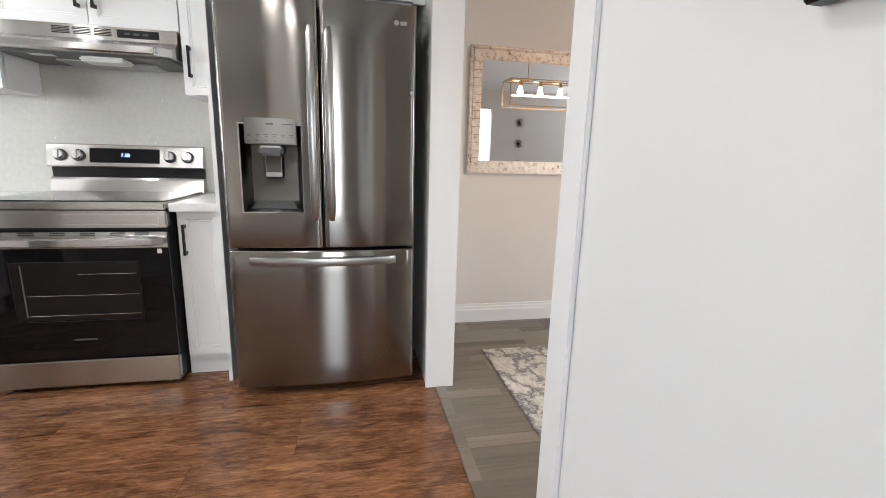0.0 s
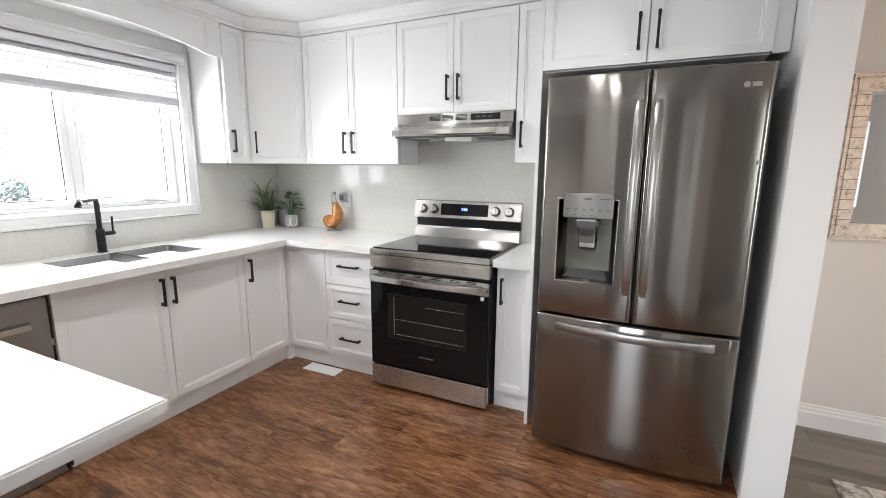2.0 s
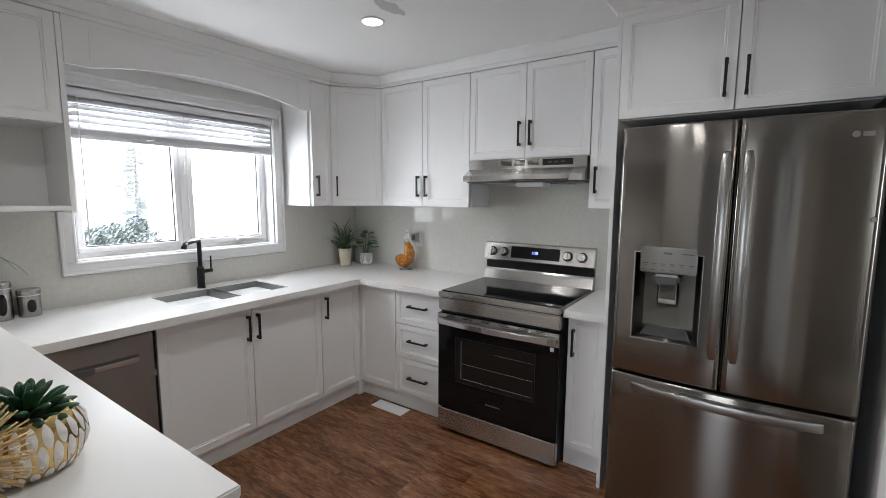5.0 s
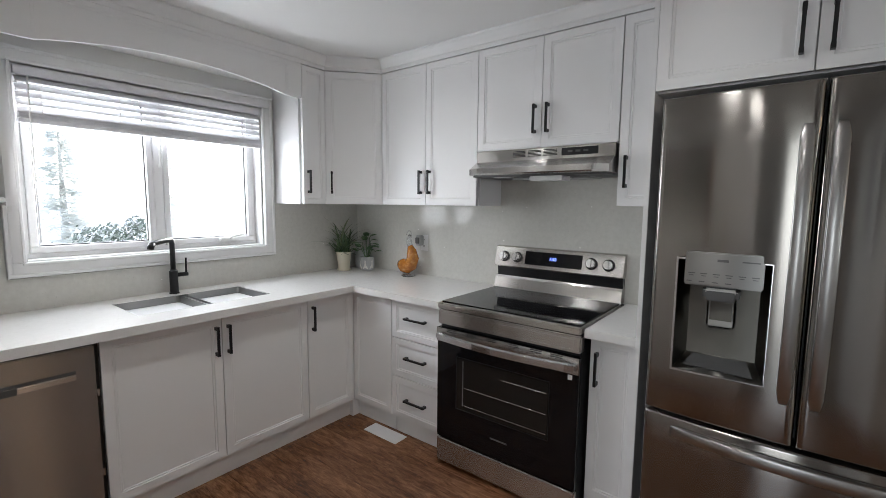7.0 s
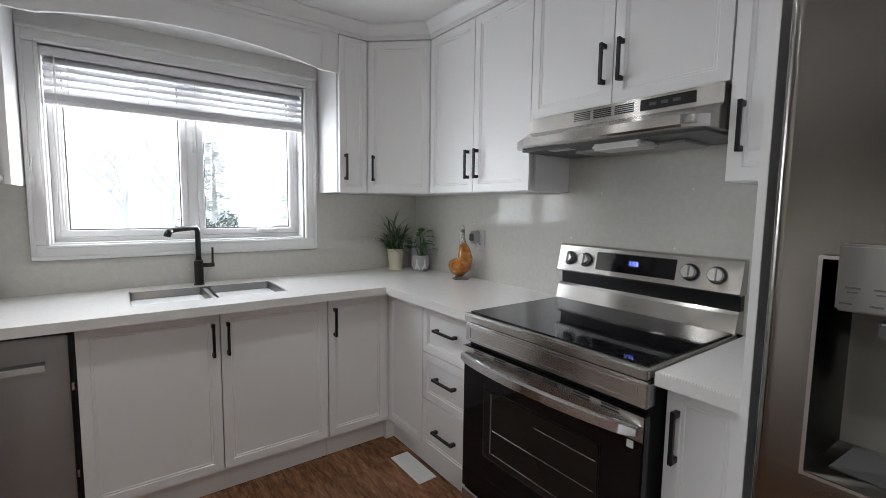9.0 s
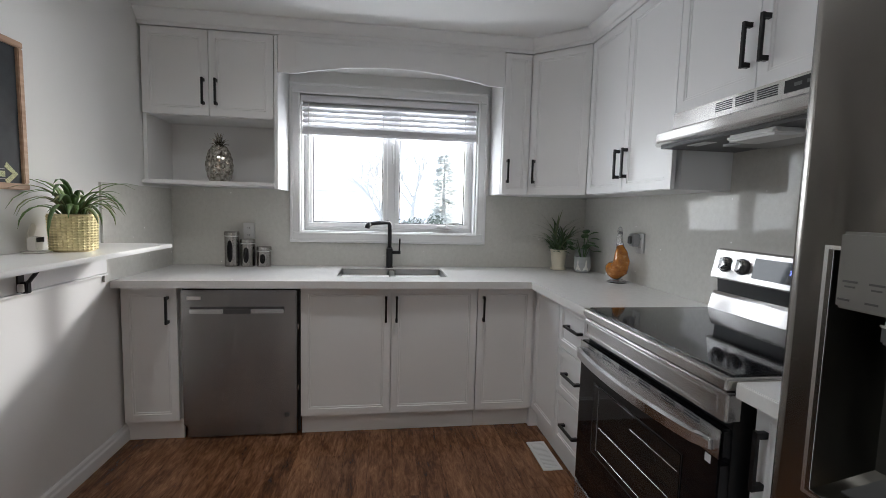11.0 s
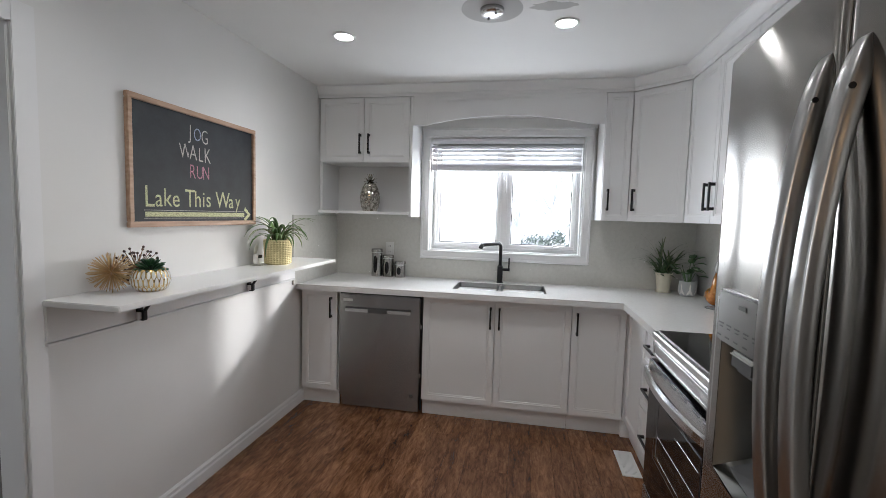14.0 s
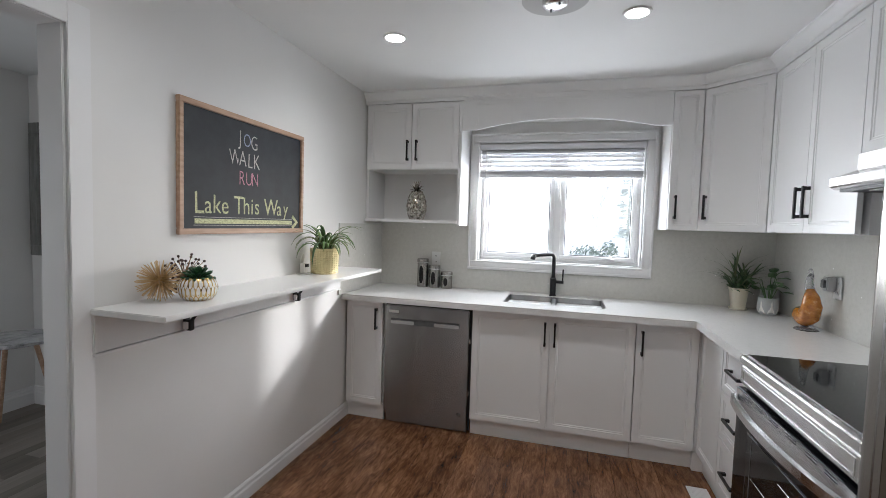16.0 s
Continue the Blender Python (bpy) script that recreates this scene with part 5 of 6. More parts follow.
# canisters
M_CAN = steel("canister_steel", (0.40, 0.385, 0.365), 0.25, 2)


def canister(y, h, label):
    r = thing("canister", pose(-2.088, y, CT), label, "canister", "kitchen canisters")
    part("body", lathe([(0.043, 0.0), (0.044, 0.003), (0.044, h - 0.03), (0.042, h - 0.027)], 36), M_CAN, r, smooth=False)
    part("lid", lathe([(0.0465, h - 0.0265), (0.0465, h - 0.006), (0.043, h), (0.01, h + 0.001)], 36), M_CAN, r)
    part("seal", lathe([(0.0448, h - 0.0305), (0.0448, h - 0.0268)], 36), M_PLASTIC, r)
    bm = bmesh.new()
    n, hh = 20, (h - 0.06) / 2
    c = bm.verts.new((0.0455, 0, h / 2 - 0.012))
    rim_ = []
    for k in range(n):
        a = 2 * math.pi * k / n
        yy = 0.017 * math.cos(a)
        zz = hh * 0.85 * math.copysign(abs(math.sin(a)) ** 0.7, math.sin(a))
        rim_.append(bm.verts.new((math.sqrt(0.0449 ** 2 - yy * yy) + 0.0002, yy, h / 2 - 0.012 + zz)))
    for k in range(n):
        bm.faces.new((rim_[k], rim_[(k + 1) % n], c))
    part("window", bm, M_GLASSBLK, r, "dark oval window")
    return r


canister(1.567, 0.228, "tall stainless canister with oval window")
canister(1.666, 0.180, "medium stainless canister with oval window")
canister(1.768, 0.133, "short stainless canister with oval window")

# silver pineapple in the niche
M_MERC = node_mat("mercury_glass", (0.62, 0.58, 0.50), 0.18, 0.9)
g = G(M_MERC)
g.colour(g.ramp(g.noise(g.coords((1, 1, 1)), 60.0, 4.0), (0.36, (0.20, 0.18, 0.15)), (0.62, (0.62, 0.59, 0.53))))
pn = thing("pineapple_ornament", pose(-1.985, 1.535, U0 + 0.022) @ Matrix.Diagonal((1.04, 1.04, 1.14, 1)), "mercury glass pineapple ornament with leafy crown", "ornament")
bm = bmesh.new()
n, rows = 36, 26
vs = []
for j in range(rows + 1):
    u = j / rows
    z = 0.195 * u
    r = 0.076 * math.sin(math.pi * (0.17 + 0.73 * u)) ** 0.55
    row = []
    for i in range(n):
        a = 2 * math.pi * i / n
        d = abs(math.sin(a * 6 + u * 9.5)) * abs(math.sin(a * 6 - u * 9.5))
        rr = r * (0.945 + 0.085 * d)
        row.append(bm.verts.new((rr * math.cos(a), rr * math.sin(a), z)))
    vs.append(row)
for p, q in zip(vs, vs[1:]):
    for i in range(n):
        bm.faces.new((p[i], p[(i + 1) % n], q[(i + 1) % n], q[i]))
bm.faces.new(vs[0][::-1]), bm.faces.new(vs[-1])
part("body", bm, M_MERC, pn, "knobbly silvered glass body")
lm = [mesh_of("leaf", blade(l, 0.009, b, 0.002), M_MERC, True) for l, b in ((0.075, 0.3), (0.06, 1.0), (0.045, 1.6))]
for k in range(24):
    o = new("leaf", lm[k // 8])
    o.parent = pn
    o.matrix_basis = pose(0, 0, 0.19, 0, 0, k * 45 + 20 * (k // 8)) @ pose(0.006 + 0.006 * (k // 8), 0, 0, 0, 8 + 12 * (k // 8), 0)

# aloe in a dimpled pale gold pot, on the shelf
al = thing("aloe_plant", pose(-1.035, 1.295, SHZ), "trailing aloe plant in a dimpled pale gold pot", "potted plant")
bm = bmesh.new()
n, rows = 120, 56
vs = []
for j in range(rows + 1):
    u = j / rows
    z = 0.150 * u
    base = 0.076 + 0.006 * u - (0.010 if j < 2 else 0)
    ring_ = []
    for i in range(n):
        a = 2 * math.pi * i / n
        knob = max(0.0, math.sin(15 * a + math.pi * 14 * u) * math.sin(15 * a - math.pi * 14 * u)) if 2 < j < rows - 2 else 0.0
        rr = base + 0.0042 * knob
        ring_.append(bm.verts.new((rr * math.cos(a), rr * math.sin(a), z)))
    vs.append(ring_)
vs += [[bm.verts.new((0.076 * math.cos(a), 0.076 * math.sin(a), z)) for a in [2 * math.pi * i / n for i in range(n)]] for z in (0.150, 0.13)]
for p, q in zip(vs, vs[1:]):
    for i in range(n):
        bm.faces.new((p[i], p[(i + 1) % n], q[(i + 1) % n], q[i]))
bm.faces.new(vs[0][::-1]), bm.faces.new(vs[-1])
part("pot", bm, M_PALEGOLD, al, "dimpled pale gold pot")
part("soil", lathe([(0.073, 0.131), (0.073, 0.138), (0.01, 0.142)], 20), M_SOIL, al)
ms = leaf_set(M_ALOE, 10, 0.12, 0.30, 0.0105, 2.3, 0.003)
leaves(al, [ms[i % 10] for i in range(56)], [pose(0, 0, 0.140, 0, 0, random.uniform(0, 360)) @ pose(random.uniform(0, 0.05), 0, 0, 0, random.uniform(-8, 46), 0) for i in range(56)])

vt = thing("votive_holder", pose(-0.935, 1.222, SHZ) @ Matrix.Diagonal((0.85, 0.85, 0.85, 1)), "small white ceramic candle holder with dark stripe", "candle holder")
part("dish", lathe([(0.04, 0.0), (0.05, 0.003), (0.052, 0.008), (0.03, 0.008), (0.01, 0.006)], 24), M_WHITEC, vt)
part("block", bbox(-0.022, 0.022, -0.022, 0.022, 0.009, 0.075, 0.006), M_WHITEC, vt)
part("stripe", bbox(-0.0225, 0.0225, 0.0205, 0.0235, 0.05, 0.072, 0.001), M_BLACK, vt)
part("card", lathe([(0.034, 0.0), (0.034, 0.003)], 24), M_WHITEC, vt).matrix_basis = pose(-0.03, -0.03, 0.10, 80, 0, 15)

# succulent in a white and gold pot
su = thing("succulent", pose(-0.063, 1.333, SHZ) @ Matrix.Diagonal((0.90, 0.90, 0.98, 1)), "dark green succulent in a white pot with gold lattice", "potted plant")
prof = [(0.050, 0.0), (0.060, 0.006), (0.072, 0.025), (0.076, 0.045), (0.071, 0.068), (0.060, 0.084), (0.056, 0.088), (0.052, 0.086), (0.05, 0.070), (0.01, 0.068)]
part("pot", lathe(prof, 48), M_GOLD, su, "gold lattice over white ceramic", smooth=True)


def pot_r(z):
    for (r0, z0_), (r1, z1_) in zip(prof, prof[1:6]):
        if z0_ <= z <= z1_:
            return r0 + (r1 - r0) * (z - z0_) / (z1_ - z0_)
    return 0.06


def oval(zc, hh, wa):
    bm = bmesh.new()
    n = 12
    c = bm.verts.new((pot_r(zc) + 0.0032, 0, zc))
    rim_ = []
    for k in range(n):
        a = 2 * math.pi * k / n
        z = zc + hh * math.sin(a)
        t = wa * math.cos(a) * (0.55 + 0.45 * abs(math.cos(a)))
        r = pot_r(z) + 0.0006
        rim_.append(bm.verts.new((r * math.cos(t), r * math.sin(t), z)))
    for k in range(n):
        bm.faces.new((rim_[k], rim_[(k + 1) % n], c))
    return bm


for zc, hh, off in ((0.010, 0.009, 0.5), (0.036, 0.021, 0.0), (0.066, 0.017, 0.5)):
    me = mesh_of("oval", oval(zc, hh, 0.098), M_WHITEC, False)
    for k in range(24):
        o = new("oval", me)
        o.parent = su
        o.matrix_basis = pose(0, 0, 0, 0, 0, 15 * (k + off))
part("soil", lathe([(0.05, 0.071), (0.05, 0.078), (0.01, 0.08)], 20), M_SOIL, su)


def fleshy(length, width, thick, bend):
    """A thick blunt leaf along +z that bends towards +x."""
    bm = bmesh.new()
    rows, n = [], 8
    for u, f in ((0.0, 0.45), (0.2, 0.62), (0.45, 0.88), (0.68, 1.0), (0.84, 0.86), (0.94, 0.52), (1.0, 0.10)):
        a = bend * u
        c = Vector((length * u * math.sin(a * 0.5), 0, length * u * math.cos(a * 0.5)))
        nx = Vector((math.cos(a), 0, -math.sin(a)))
        rows.append([bm.verts.new(c + Vector((0, width * f * math.cos(t), 0)) + nx * (thick * f * math.sin(t))) for t in [2 * math.pi * k / n for k in range(n)]])
    for r, s in zip(rows, rows[1:]):
        for k in range(n):
            bm.faces.new((r[k], r[(k + 1) % n], s[(k + 1) % n], s[k]))
    bm.faces.new(rows[-1])
    bm.faces.new(rows[0][::-1])
    return bm


ms = [mesh_of("leaf", fleshy(*a), M_SUCC, True) for a in ((0.052, 0.0085, 0.0045, 0.7), (0.052, 0.0085, 0.0045, 0.5), (0.046, 0.008, 0.0042, 0.4), (0.034, 0.007, 0.004, 0.2))]
for k in range(42):
    ring_ = k // 12
    o = new("leaf", ms[ring_])
    o.parent = su
    o.matrix_basis = pose(0, 0, 0.074 + 0.007 * ring_, 0, 0, 30 * k + 15 * ring_ + random.uniform(-6, 6)) @ pose(0.018 - 0.005 * ring_, 0, 0, 0, (60, 44, 26, 10)[ring_] + random.uniform(-6, 6), 0)

# gold spiky ball, and the dark berry ball behind it
ur = thing("spiky_ball", pose(0.025, 1.248, SHZ + 0.076), "gold wire starburst ball resting on the shelf", "ornament")
part("core", lathe([(0.004, -0.016), (0.012, -0.012), (0.016, 0.0), (0.012, 0.012), (0.004, 0.016)], 14), M_ROD, ur)
rod = mesh_of("rod", tube([(0, 0, 0.012), (0, 0, 0.079)], 0.0013, 6), M_ROD)
for k in range(170):
    zz = 1 - 2 * (k + 0.5) / 170
    a = k * 2.39996
    d = Vector((math.sqrt(1 - zz * zz) * math.cos(a), math.sqrt(1 - zz * zz) * math.sin(a), zz))
    d = (d + Vector((random.uniform(-0.08, 0.08), random.uniform(-0.08, 0.08), random.uniform(-0.08, 0.08)))).normalized()
    o = new("rod", rod)
    o.parent = ur
    o.matrix_basis = d.to_track_quat("Z", "Y").to_matrix().to_4x4() @ Matrix.Diagonal((1, 1, random.uniform(0.9, 1.0), 1))
bb = thing("berry_ball", pose(-0.10, 1.232, SHZ + 0.068), "brown twig ball with dark berries on the shelf", "ornament")
part("core", lathe([(0.004, -0.03), (0.022, -0.02), (0.03, 0.0), (0.022, 0.02), (0.004, 0.03)], 14), M_BROWN, bb)
tw = mesh_of("twig", tube([(0, 0, 0.02), (0.003, 0, 0.05), (0, 0, 0.074)], 0.0014, 5), M_BROWN)
be = lathe([(0.001, -0.0055), (0.0045, -0.003), (0.0055, 0.0), (0.0045, 0.003), (0.001, 0.0055)], 8)
bmesh.ops.translate(be, verts=be.verts[:], vec=(0, 0, 0.078))
be = mesh_of("berry", be, M_BERRY, True)
for k in range(95):
    zz = 1 - 1.9 * (k + 0.5) / 95
    a = k * 2.39996
    d = Vector((math.sqrt(1 - zz * zz) * math.cos(a), math.sqrt(1 - zz * zz) * math.sin(a), zz))
    s = random.uniform(0.75, 1.0) if zz < 0.3 else random.uniform(0.9, 1.28)
    if (d.y * 0.082 * s < -0.058 or d.z * 0.084 * s < -0.064):
        continue
    q = d.to_track_quat("Z", "Y").to_matrix().to_4x4()
    for nm, me in (("twig", tw), ("berry", be)):
        o = new(nm, me)
        o.parent = bb
        o.matrix_basis = q @ Matrix.Translation((0, 0, 0.078 * (s - 1) if nm == "berry" else 0)) @ (Matrix.Diagonal((1, 1, s, 1)) if nm == "twig" else Matrix())

# floor register
vn = thing("floor_vent", pose(-1.358, 3.362, 0), "white metal floor register", "floor vent")
part("frame", bbox(0.0, 0.275, 0.0, 0.105, 0.0005, 0.006, 0.002), M_PLASTIC, vn)
for k in range(20):
    part("slat", bbox(0.02 + k * 0.012, 0.027 + k * 0.012, 0.018, 0.087, 0.0062, 0.0078), M_TRIM, vn)

# ---- dining room ----
M_DISTRESS = node_mat("distressed_silver_frame", (0.60, 0.50, 0.42), 0.38, 0.35)
g = G(M_DISTRESS)
gn = g.noise(g.coords((1, 1, 1)), 34.0, 8.0, 0.75)
g.colour(g.ramp(gn, (0.36, (0.20, 0.13, 0.09)), (0.46, (0.58, 0.48, 0.40)), (0.7, (0.74, 0.67, 0.60))))
g.bump(gn, 0.5, 0.003)
mr = thing("wall_mirror", pose(0, YN, 0), "large wall mirror in a distressed silver frame", "mirror")
MX0, MX1, MZ0, MZ1 = 1.585, 2.80, 1.048, 1.848
part("glass", bbox(MX0 + 0.08, MX1 - 0.08, -0.016, -0.010, MZ0 + 0.08, MZ1 - 0.08), M_MIRROR, mr, "silvered mirror glass")
for w, d in ((0.022, 0.030),):
    for b in ((MX0, MX1, MZ0, MZ0 + w), (MX0, MX1, MZ1 - w, MZ1), (MX0, MX0 + w, MZ0 + w, MZ1 - w), (MX1 - w, MX1, MZ0 + w, MZ1 - w)):
        part("outer_moulding", bbox(b[0], b[1], -d, -0.001, b[2], b[3], 0.006), M_DISTRESS, mr)
for b in ((MX0 + 0.022, MX1 - 0.022, MZ0 + 0.022, MZ0 + 0.085), (MX0 + 0.022, MX1 - 0.022, MZ1 - 0.085, MZ1 - 0.022), (MX0 + 0.022, MX0 + 0.085, MZ0 + 0.085, MZ1 - 0.085), (MX1 - 0.085, MX1 - 0.022, MZ0 + 0.085, MZ1 - 0.085)):
    part("frame_board", bbox(b[0], b[1], -0.022, -0.001, b[2], b[3], 0.005), M_DISTRESS, mr)
for k in range(13):
    z = MZ0 + 0.10 + k * 0.05
    part("frame_notch", bbox(MX0 + 0.024, MX0 + 0.083, -0.0232, -0.0215, z, z + 0.003), M_BROWN, mr)

M_RUG = node_mat("marbled_rug", (0.6, 0.58, 0.55), 0.95)
g = G(M_RUG)
gv = g.world_coords((1, 1, 1))
w1 = g.noise(gv, 5.0, 8.0, 0.62)
vein = g.ramp(w1, (0.44, (0, 0, 0)), (0.495, (1, 1, 1)), (0.55, (0, 0, 0)))
w2 = g.noise(g.world_coords((1.6, 1.0, 1)), 12.0, 6.0, 0.7)
vein2 = g.ramp(w2, (0.46, (0, 0, 0)), (0.50, (0.7, 0.7, 0.7)), (0.54, (0, 0, 0)))
body_ = g.ramp(g.noise(gv, 2.0, 3.0), (0.3, (0.56, 0.54, 0.50)), (0.7, (0.70, 0.68, 0.64)))
g.colour(g.mix(vein, g.mix(vein2, body_, (0.34, 0.32, 0.30)), (0.16, 0.155, 0.16)))
g.bump(g.noise(gv, 500.0, 2.0), 0.5, 0.002)
tagged(part("area_rug", bbox(1.605, 3.9, 1.2, 3.545, 0.0005, 0.010, 0.004), M_RUG), "pale rug with dark marbled veins on the dining floor", "rug")

ch = thing("chandelier", pose(2.845, 2.45, ZC), "brass box-frame chandelier with four clear bulbs, lit", "chandelier")
M_BRASS = node_mat("brushed_brass", (0.62, 0.44, 0.24), 0.3, 1.0)
cz0, cz1, cx, cy = 1.68 - ZC, 1.93 - ZC, 0.47, 0.12
for z in (cz0, cz1):
    for y in (-cy, cy):
        part("rail", tube([(-cx, y, z), (cx, y, z)], 0.006, 4), M_BRASS, ch)
    for x in (-cx, cx):
        part("end_rail", tube([(x, -cy, z), (x, cy, z)], 0.006, 4), M_BRASS, ch)
for x in (-cx, cx):
    for y in (-cy, cy):
        part("post", tube([(x, y, cz0), (x, y, cz1)], 0.006, 4), M_BRASS, ch)
part("spine", tube([(-cx, 0, cz1), (cx, 0, cz1)], 0.009, 6), M_BRASS, ch)
for x in (-0.25, 0.25):
    part("rod", tube([(x, 0, cz1), (x, 0, -0.02)], 0.005, 6), M_BRASS, ch)
part("canopy", bbox(-0.30, 0.30, -0.05, 0.05, -0.02, -0.0005, 0.004), M_BRASS, ch)
for x in (-0.325, -0.11, 0.11, 0.325):
    part("socket", tube([(x, 0, cz1), (x, 0, cz1 - 0.05)], 0.016, 12), M_BRASS, ch)
    b = lathe([(0.012, 0.0), (0.024, -0.03), (0.030, -0.055), (0.022, -0.08), (0.006, -0.092)], 16)
    bmesh.ops.translate(b, verts=b.verts[:], vec=(x, 0, cz1 - 0.051))
    part("bulb", b, M_BULB, ch, "glowing clear bulb", smooth=True)
chl = bpy.data.lights.new("chandelier_glow", "AREA")
chl.shape, chl.size, chl.size_y, chl.energy, chl.color = "RECTANGLE", 0.8, 0.1, CHAND_W, (1.0, 0.78, 0.58)
o = new("chandelier_glow", chl)
o.matrix_basis = look((2.845, 2.45, 1.79), (2.845, 2.45, 0.0))

for z in (1.08, 1.45, 1.82):
    orn = thing("wall_flower", pose(3.85, -1.07, z), "black round petal ornament on the wall", "wall ornament", "wall ornaments")
    part("centre", lathe([(0.02, 0.001), (0.02, 0.02), (0.004, 0.024)], 12), M_BLACK, orn).matrix_basis = pose(0, 0, 0, -90)
    pm = mesh_of("petal", blade(0.085, 0.022, 0.5, 0.002), M_BLACK, True)
    for k in range(9):
        o = new("petal", pm)
        o.parent = orn
        o.matrix_basis = pose(0, 0.006, 0, 0, 40 * k, 0) @ pose(0, 0, 0.012, -12)

# black framed picture on the partition
pc = thing("framed_picture", pose(XE0, 0, 0), "black framed picture hung on the white partition", "picture")
part("frame", ring(-0.02, -0.001, 1.02, 1.440, 1.252, 1.80, 0.03), M_BLACK, pc)
part("sheet", bbox(-0.008, -0.0015, 1.05, 1.41, 1.282, 1.77), M_DARKPL, pc)

# ---- hall ----
M_GREYFR = node_mat("grey_wood_frame", (0.20, 0.20, 0.19), 0.5)
g = G(M_GREYFR)
gn = g.noise(g.coords((30, 30, 4)), 1.0, 6.0, 0.7)
g.colour(g.ramp(gn, (0.3, (0.12, 0.12, 0.115)), (0.7, (0.28, 0.28, 0.26))))
hm = thing("hall_mirror", pose(-1.0, 0, 0), "hall mirror in a broad grey wooden frame", "mirror")
HM = (-1.045, -0.40, 1.10, 2.04)
part("glass", bbox(0.004, 0.010, HM[0] + 0.05, HM[1] - 0.05, HM[2] + 0.05, HM[3] - 0.05), M_MIRROR, hm, "silvered mirror glass")
part("frame", ring(0.001, 0.026, *HM, 0.07), M_GREYFR, hm, "broad grey wooden frame")
M_MARBLE = node_mat("grey_marble", (0.42, 0.42, 0.43), 0.2)
g = G(M_MARBLE)
g.colour(g.ramp(g.noise(g.coords((1, 1, 1)), 9.0, 9.0, 0.7), (0.35, (0.18, 0.18, 0.19)), (0.5, (0.45, 0.45, 0.46)), (0.7, (0.58, 0.58, 0.58))))
tb = thing("side_table", pose(-0.66, -0.70, 0), "small round grey marble side table with wooden legs", "side table")
part("tabletop", lathe([(0.225, 0.582), (0.232, 0.586), (0.232, 0.602), (0.226, 0.606), (0.01, 0.606)], 40), M_MARBLE, tb, "grey veined marble top")
for k in range(3):
    a = radians(20 + 120 * k)
    part("leg", tube([(0.10 * math.cos(a), 0.10 * math.sin(a), 0.582), (0.22 * math.cos(a), 0.22 * math.sin(a), 0.0)], 0.012, 10, taper=(1.2, 0.8)), M_OAK, tb, "slim wooden leg")

# ---- outside ----
M_SNOW = painted("snow", (0.86, 0.87, 0.88), 0.8, 0.04, 3.0, 0.3)
bm = bmesh.new()
bmesh.ops.create_grid(bm, x_segments=60, y_segments=60, size=1.0)
for v in bm.verts:
    x, y = -1302 + v.co.x * 1299.4, v.co.y * 1300
    v.co = Vector((x, y, -0.55))
structure("ground", bm, M_SNOW, "snow-covered garden ground", "ground")
# outdoor haze and glare are put into the needles' near-white colour
M_NEEDLE = node_mat("haze_paled_spruce", (0.16, 0.20, 0.17), 0.8)
g = G(M_NEEDLE)
gi = g.n("NewGeometry")
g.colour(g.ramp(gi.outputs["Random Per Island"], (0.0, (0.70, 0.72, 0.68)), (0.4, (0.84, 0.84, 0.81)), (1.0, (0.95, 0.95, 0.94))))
nt = M_NEEDLE.node_tree
lit, both = nt.nodes.new("ShaderNodeBsdfTranslucent"), nt.nodes.new("ShaderNodeMixShader")
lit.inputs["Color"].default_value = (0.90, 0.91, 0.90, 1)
both.inputs[0].default_value = 0.45
nt.links.new(nt.nodes["Principled BSDF"].outputs[0], both.inputs[1])
nt.links.new(lit.outputs[0], both.inputs[2])
nt.links.new(both.outputs[0], nt.nodes["Material Output"].inputs["Surface"])
# bark is paled as well, with the same haze in its colour
M_BARK = node_mat("haze_paled_bark", (0.66, 0.65, 0.64), 0.9)


def spruce(x, y, h, w, seed, label):
    rnd = random.Random(seed)
    t = thing("spruce_tree", pose(x, y, -0.55), label, "tree", "garden trees")
    part("trunk", tube([(0, 0, 0), (0, 0, h * 0.5), (0, 0, h * 0.97)], 0.13, 8, taper=(1.0, 0.6, 0.1)), M_BARK, t)
    bm = bmesh.new()
    tiers = 30
    for i in range(tiers):
        u = i / tiers
        z = h * (0.10 + 0.88 * u)
        r = w * (1 - u) ** 0.85 * rnd.uniform(0.78, 1.1) + 0.06
        for k in range(int(5 + 8 * (1 - u))):
            a = rnd.uniform(0, 6.283)
            rr = r * rnd.uniform(0.7, 1.08)
            d = Vector((math.cos(a), math.sin(a), 0))
            s = Vector((-d.y, d.x, 0))
            for q in range(6):
                f = (q + 0.6) / 6
                c = d * (rr * f) + Vector((0, 0, z - 0.22 * rr * f + rnd.uniform(-0.05, 0.05)))
                sp = 0.13 * w * (1.15 - f * 0.8) * rnd.uniform(0.6, 1.3)
                for sg in (-1, 1):
                    v = [bm.verts.new(p) for p in (c, c + s * sg * sp + d * sp * 0.5 + Vector((0, 0, -0.3 * sp)), c + d * sp * 0.9)]
                    bm.faces.new(v)
    part("crown", bm, M_NEEDLE, t, "needle branches coloured near white for haze")
    return t


spruce(-15.0, 4.75, 4.0, 1.75, 3, "tall spruce in the garden, coloured near white for haze")
spruce(-15.5, 7.4, 3.8, 1.6, 5, "tall spruce in the garden, coloured near white for haze")


M_BUSH = node_mat("snow_dusted_yew", (0.2, 0.25, 0.2), 0.8)
g = G(M_BUSH)
gi = g.n("NewGeometry")
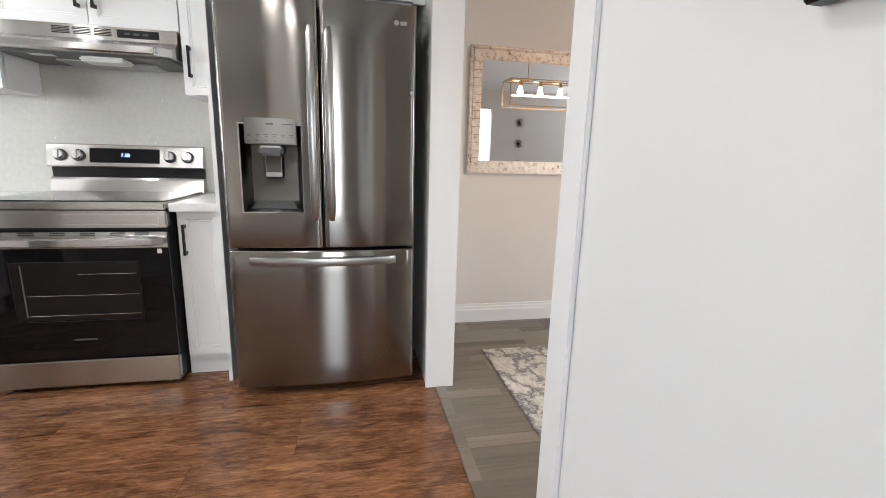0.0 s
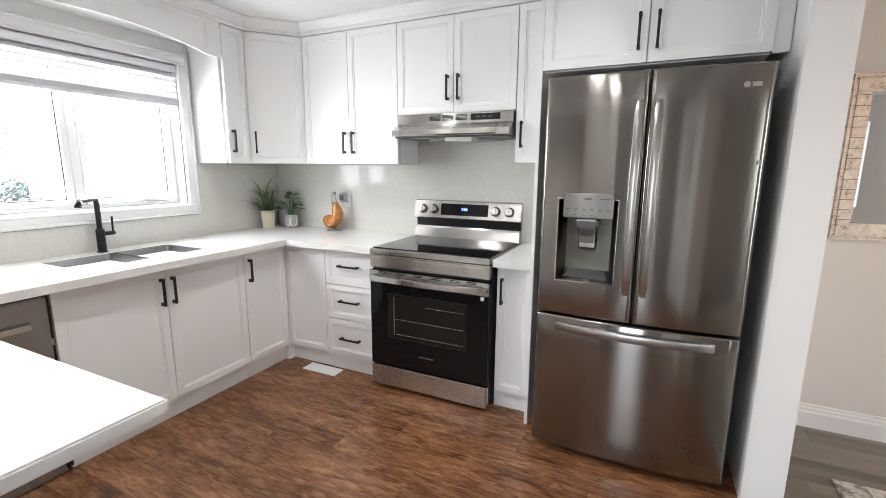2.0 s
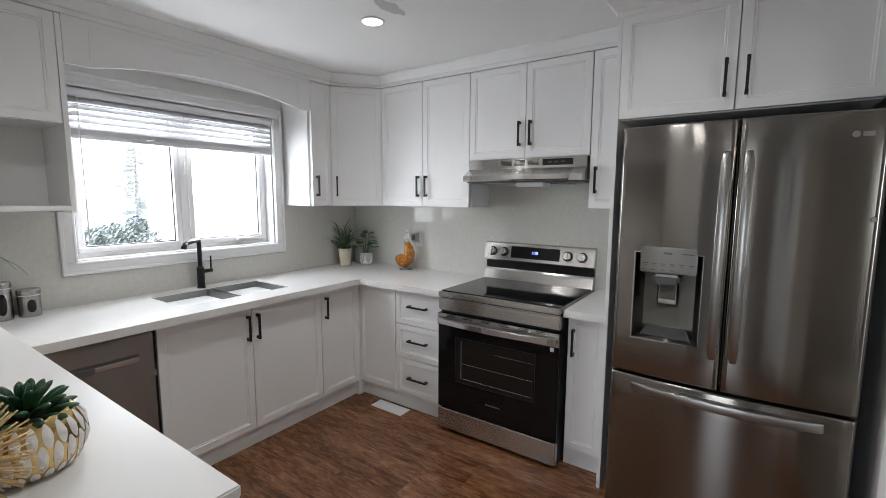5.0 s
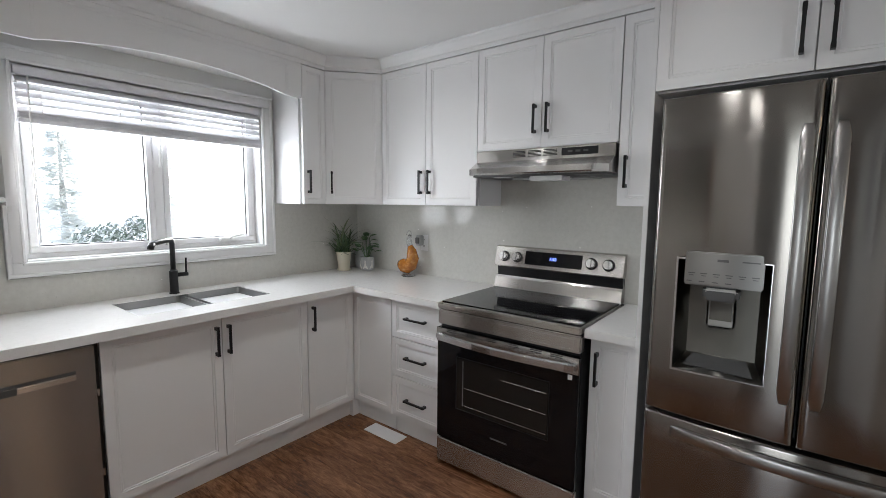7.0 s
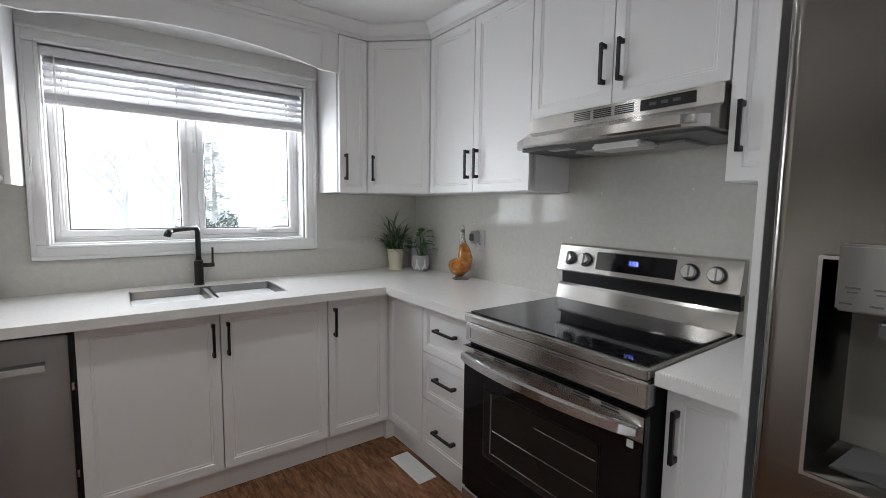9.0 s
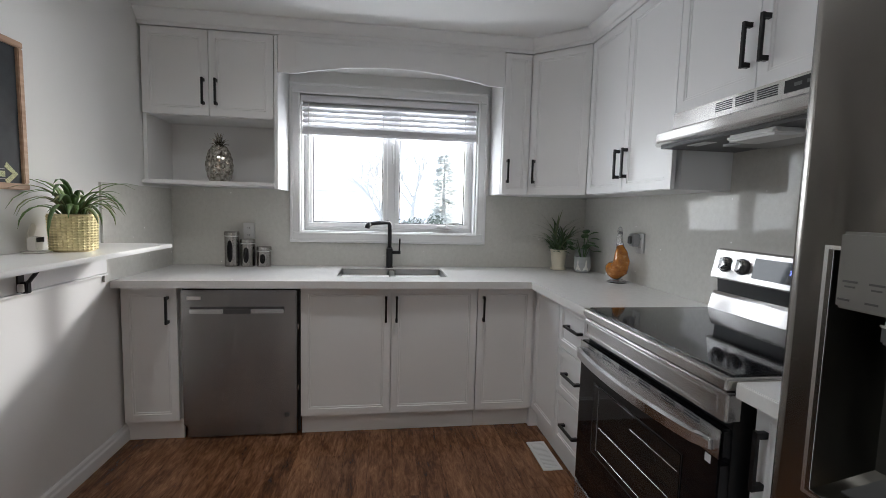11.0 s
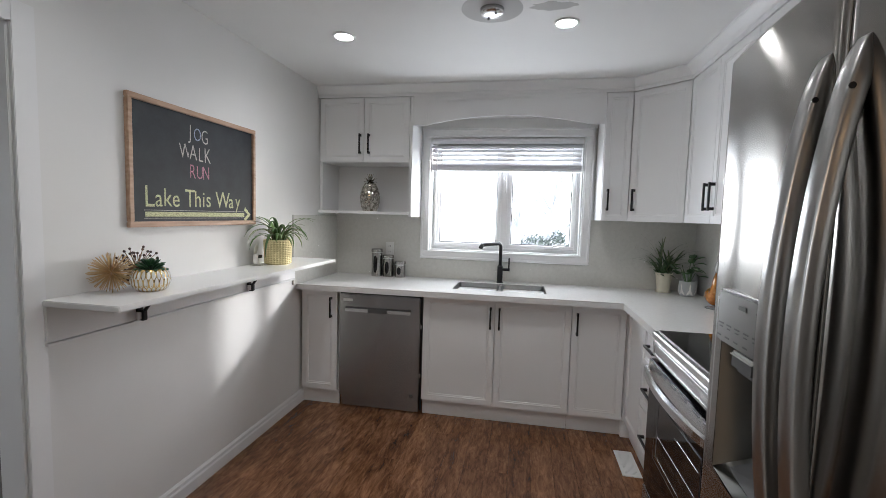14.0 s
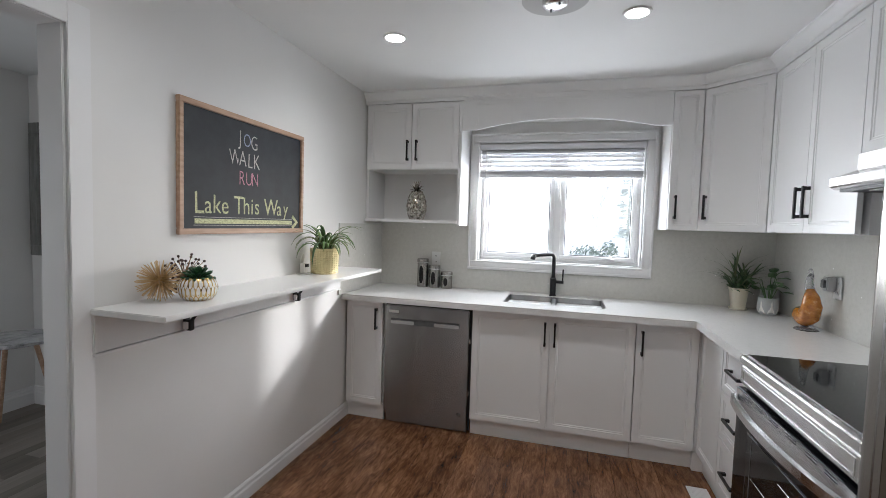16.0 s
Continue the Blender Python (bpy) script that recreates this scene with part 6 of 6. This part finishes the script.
g.colour(g.ramp(gi.outputs["Random Per Island"], (0.0, (0.10, 0.13, 0.10)), (0.64, (0.25, 0.29, 0.25)), (0.80, (0.80, 0.82, 0.83))))


def bush(x, y, r, h, seed):
    rnd = random.Random(seed)
    t = thing("evergreen_bush", pose(x, y, -0.55), "evergreen bush dusted with snow below the window", "bush")
    bm = bmesh.new()
    clumps = [(Vector((0, 0, 0.62 * h)), 0.42 * r)]
    for k in range(70):
        a, q = rnd.uniform(0, 6.283), math.sqrt(rnd.uniform(0.02, 0.85))
        clumps.append((Vector((r * q * math.cos(a), r * q * math.sin(a), h * (1.0 - 0.45 * q - rnd.uniform(0.02, 0.34)))), r * rnd.uniform(0.15, 0.28)))
    for k in range(16000):
        c0, cr = clumps[k % len(clumps)]
        way = Vector((rnd.gauss(0, 1), rnd.gauss(0, 1), rnd.gauss(0, 0.7))).normalized()
        c = c0 + way * (cr * rnd.uniform(0.55, 1.08))
        n = (way + Vector((rnd.gauss(0, 0.5), rnd.gauss(0, 0.5), rnd.gauss(0, 0.5)))).normalized()
        m = n.orthogonal().normalized() * rnd.uniform(0.018, 0.036)
        l = n.cross(m).normalized() * rnd.uniform(0.008, 0.016)
        bm.faces.new([bm.verts.new(c + p) for p in (-m, l, m, -l)])
    part("foliage", bm, M_BUSH, t, "dense snow-dusted foliage")
    for k in range(4):
        a = k * 1.6
        part("stem", tube([(0, 0, 0), (0.2 * r * math.cos(a), 0.2 * r * math.sin(a), h * 0.4), (0.5 * r * math.cos(a), 0.5 * r * math.sin(a), h * 0.75)], 0.03, 6, taper=(1, 0.7, 0.3)), M_BARK, t)


bush(BUSH[0], BUSH[1], 0.62, BUSH[2], 4)


def bare_tree(x, y, h, seed):
    rnd = random.Random(seed)
    t = thing("bare_tree", pose(x, y, -0.55), "leafless winter tree beyond the garden", "tree", "garden trees")
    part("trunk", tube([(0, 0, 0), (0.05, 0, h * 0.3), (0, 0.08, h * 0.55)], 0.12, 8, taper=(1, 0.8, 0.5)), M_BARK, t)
    bm = bmesh.new()

    def grow(p, d, l, r, n):
        q = p + d * l
        tube([p, (p + q) / 2 + Vector((rnd.uniform(-.06, .06), rnd.uniform(-.06, .06), 0)) * l, q], r, 5, taper=(1, 0.85, 0.65), bm=bm)
        if n:
            for _ in range(3):
                e = (d + Vector((rnd.uniform(-.75, .75), rnd.uniform(-.75, .75), rnd.uniform(-.15, .5)))).normalized()
                grow(q, e, l * rnd.uniform(0.6, 0.85), r * 0.62, n - 1)

    for _ in range(4):
        grow(Vector((0, 0, h * rnd.uniform(0.3, 0.54))), Vector((rnd.uniform(-.6, .6), rnd.uniform(-.6, .6), 0.8)).normalized(), h * 0.2, 0.05, 4)
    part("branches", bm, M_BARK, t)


bare_tree(-16.5, 3.7, 4.4, 2)
bare_tree(-17.5, 2.5, 4.2, 8)
hs = thing("neighbour_house", pose(-24, -2.2, -0.55), "pale neighbour house with a snowy roof", "house")
M_SIDING = painted("pale_siding", (0.93, 0.86, 0.77), 0.7, 0.03, 2.0, 0.1)
part("wall", bbox(-4, 0, -5, 4, 0, 2.8), M_SIDING, hs)
rf = part("roof", prism(bmesh.new(), [(-5.4, 2.75), (4.4, 2.75), (4.4, 2.9), (-0.5, 5.0), (-5.4, 2.9)], -4.4, 0.4), M_SNOW, hs, "snow-covered roof")
for y in (-3.2, 0.2):
    w_ = part("window", bbox(0.001, 0.05, y, y + 1.3, 1.0, 2.1), M_SIDING, hs)
    part("window_frame", ring(0.051, 0.07, y - 0.06, y + 1.36, 0.94, 2.16, 0.07), M_TRIM, w_)
part("door", bbox(0.001, 0.05, 2.4, 3.3, 0.0, 2.05), M_SIDING, hs)

# ---- floor boards, last ----
def boards(parent, mat, x0, x1, y0, y1, width, length, seed):
    rnd = random.Random(seed)
    lens = [length, length * 0.5, length * 0.7, length * 0.3]
    cache = {}
    y = y0
    while y < y1 - 0.002:
        w = min(width, y1 - y)
        x = x0
        first = rnd.choice(lens)
        while x < x1 - 0.002:
            l = min(first if first else length, x1 - x)
            first = 0
            key = (round(l, 3), round(w, 3))
            if key not in cache:
                bm = bbox(0.0004, l - 0.0004, 0.0004, w - 0.0004, -0.0118, 0.0)
                top = [e for e in bm.edges if all(abs(v.co.z) < 1e-6 for v in e.verts)]
                bmesh.ops.bevel(bm, geom=top, offset=0.0008, segments=1, affect="EDGES")
                cache[key] = mesh_of("plank", bm, mat)
            o = new("plank", cache[key])
            o.parent = parent
            o.location = (x, y, 0)
            x += l
        y += w


boards(bpy.data.objects["floor"], M_FLOOR, XW, XE0 + 0.06, YS - 0.06, YN, 0.125, 1.21, 11)
boards(bpy.data.objects["floor_dining"], M_FLOOR2, XE0 + 0.06, 6.5, -1.07, YN, 0.19, 1.8, 12)
boards(bpy.data.objects["floor_hall"], M_FLOOR2, -1.0, XE0 + 0.06, -1.07, YS - 0.06, 0.19, 1.8, 13)
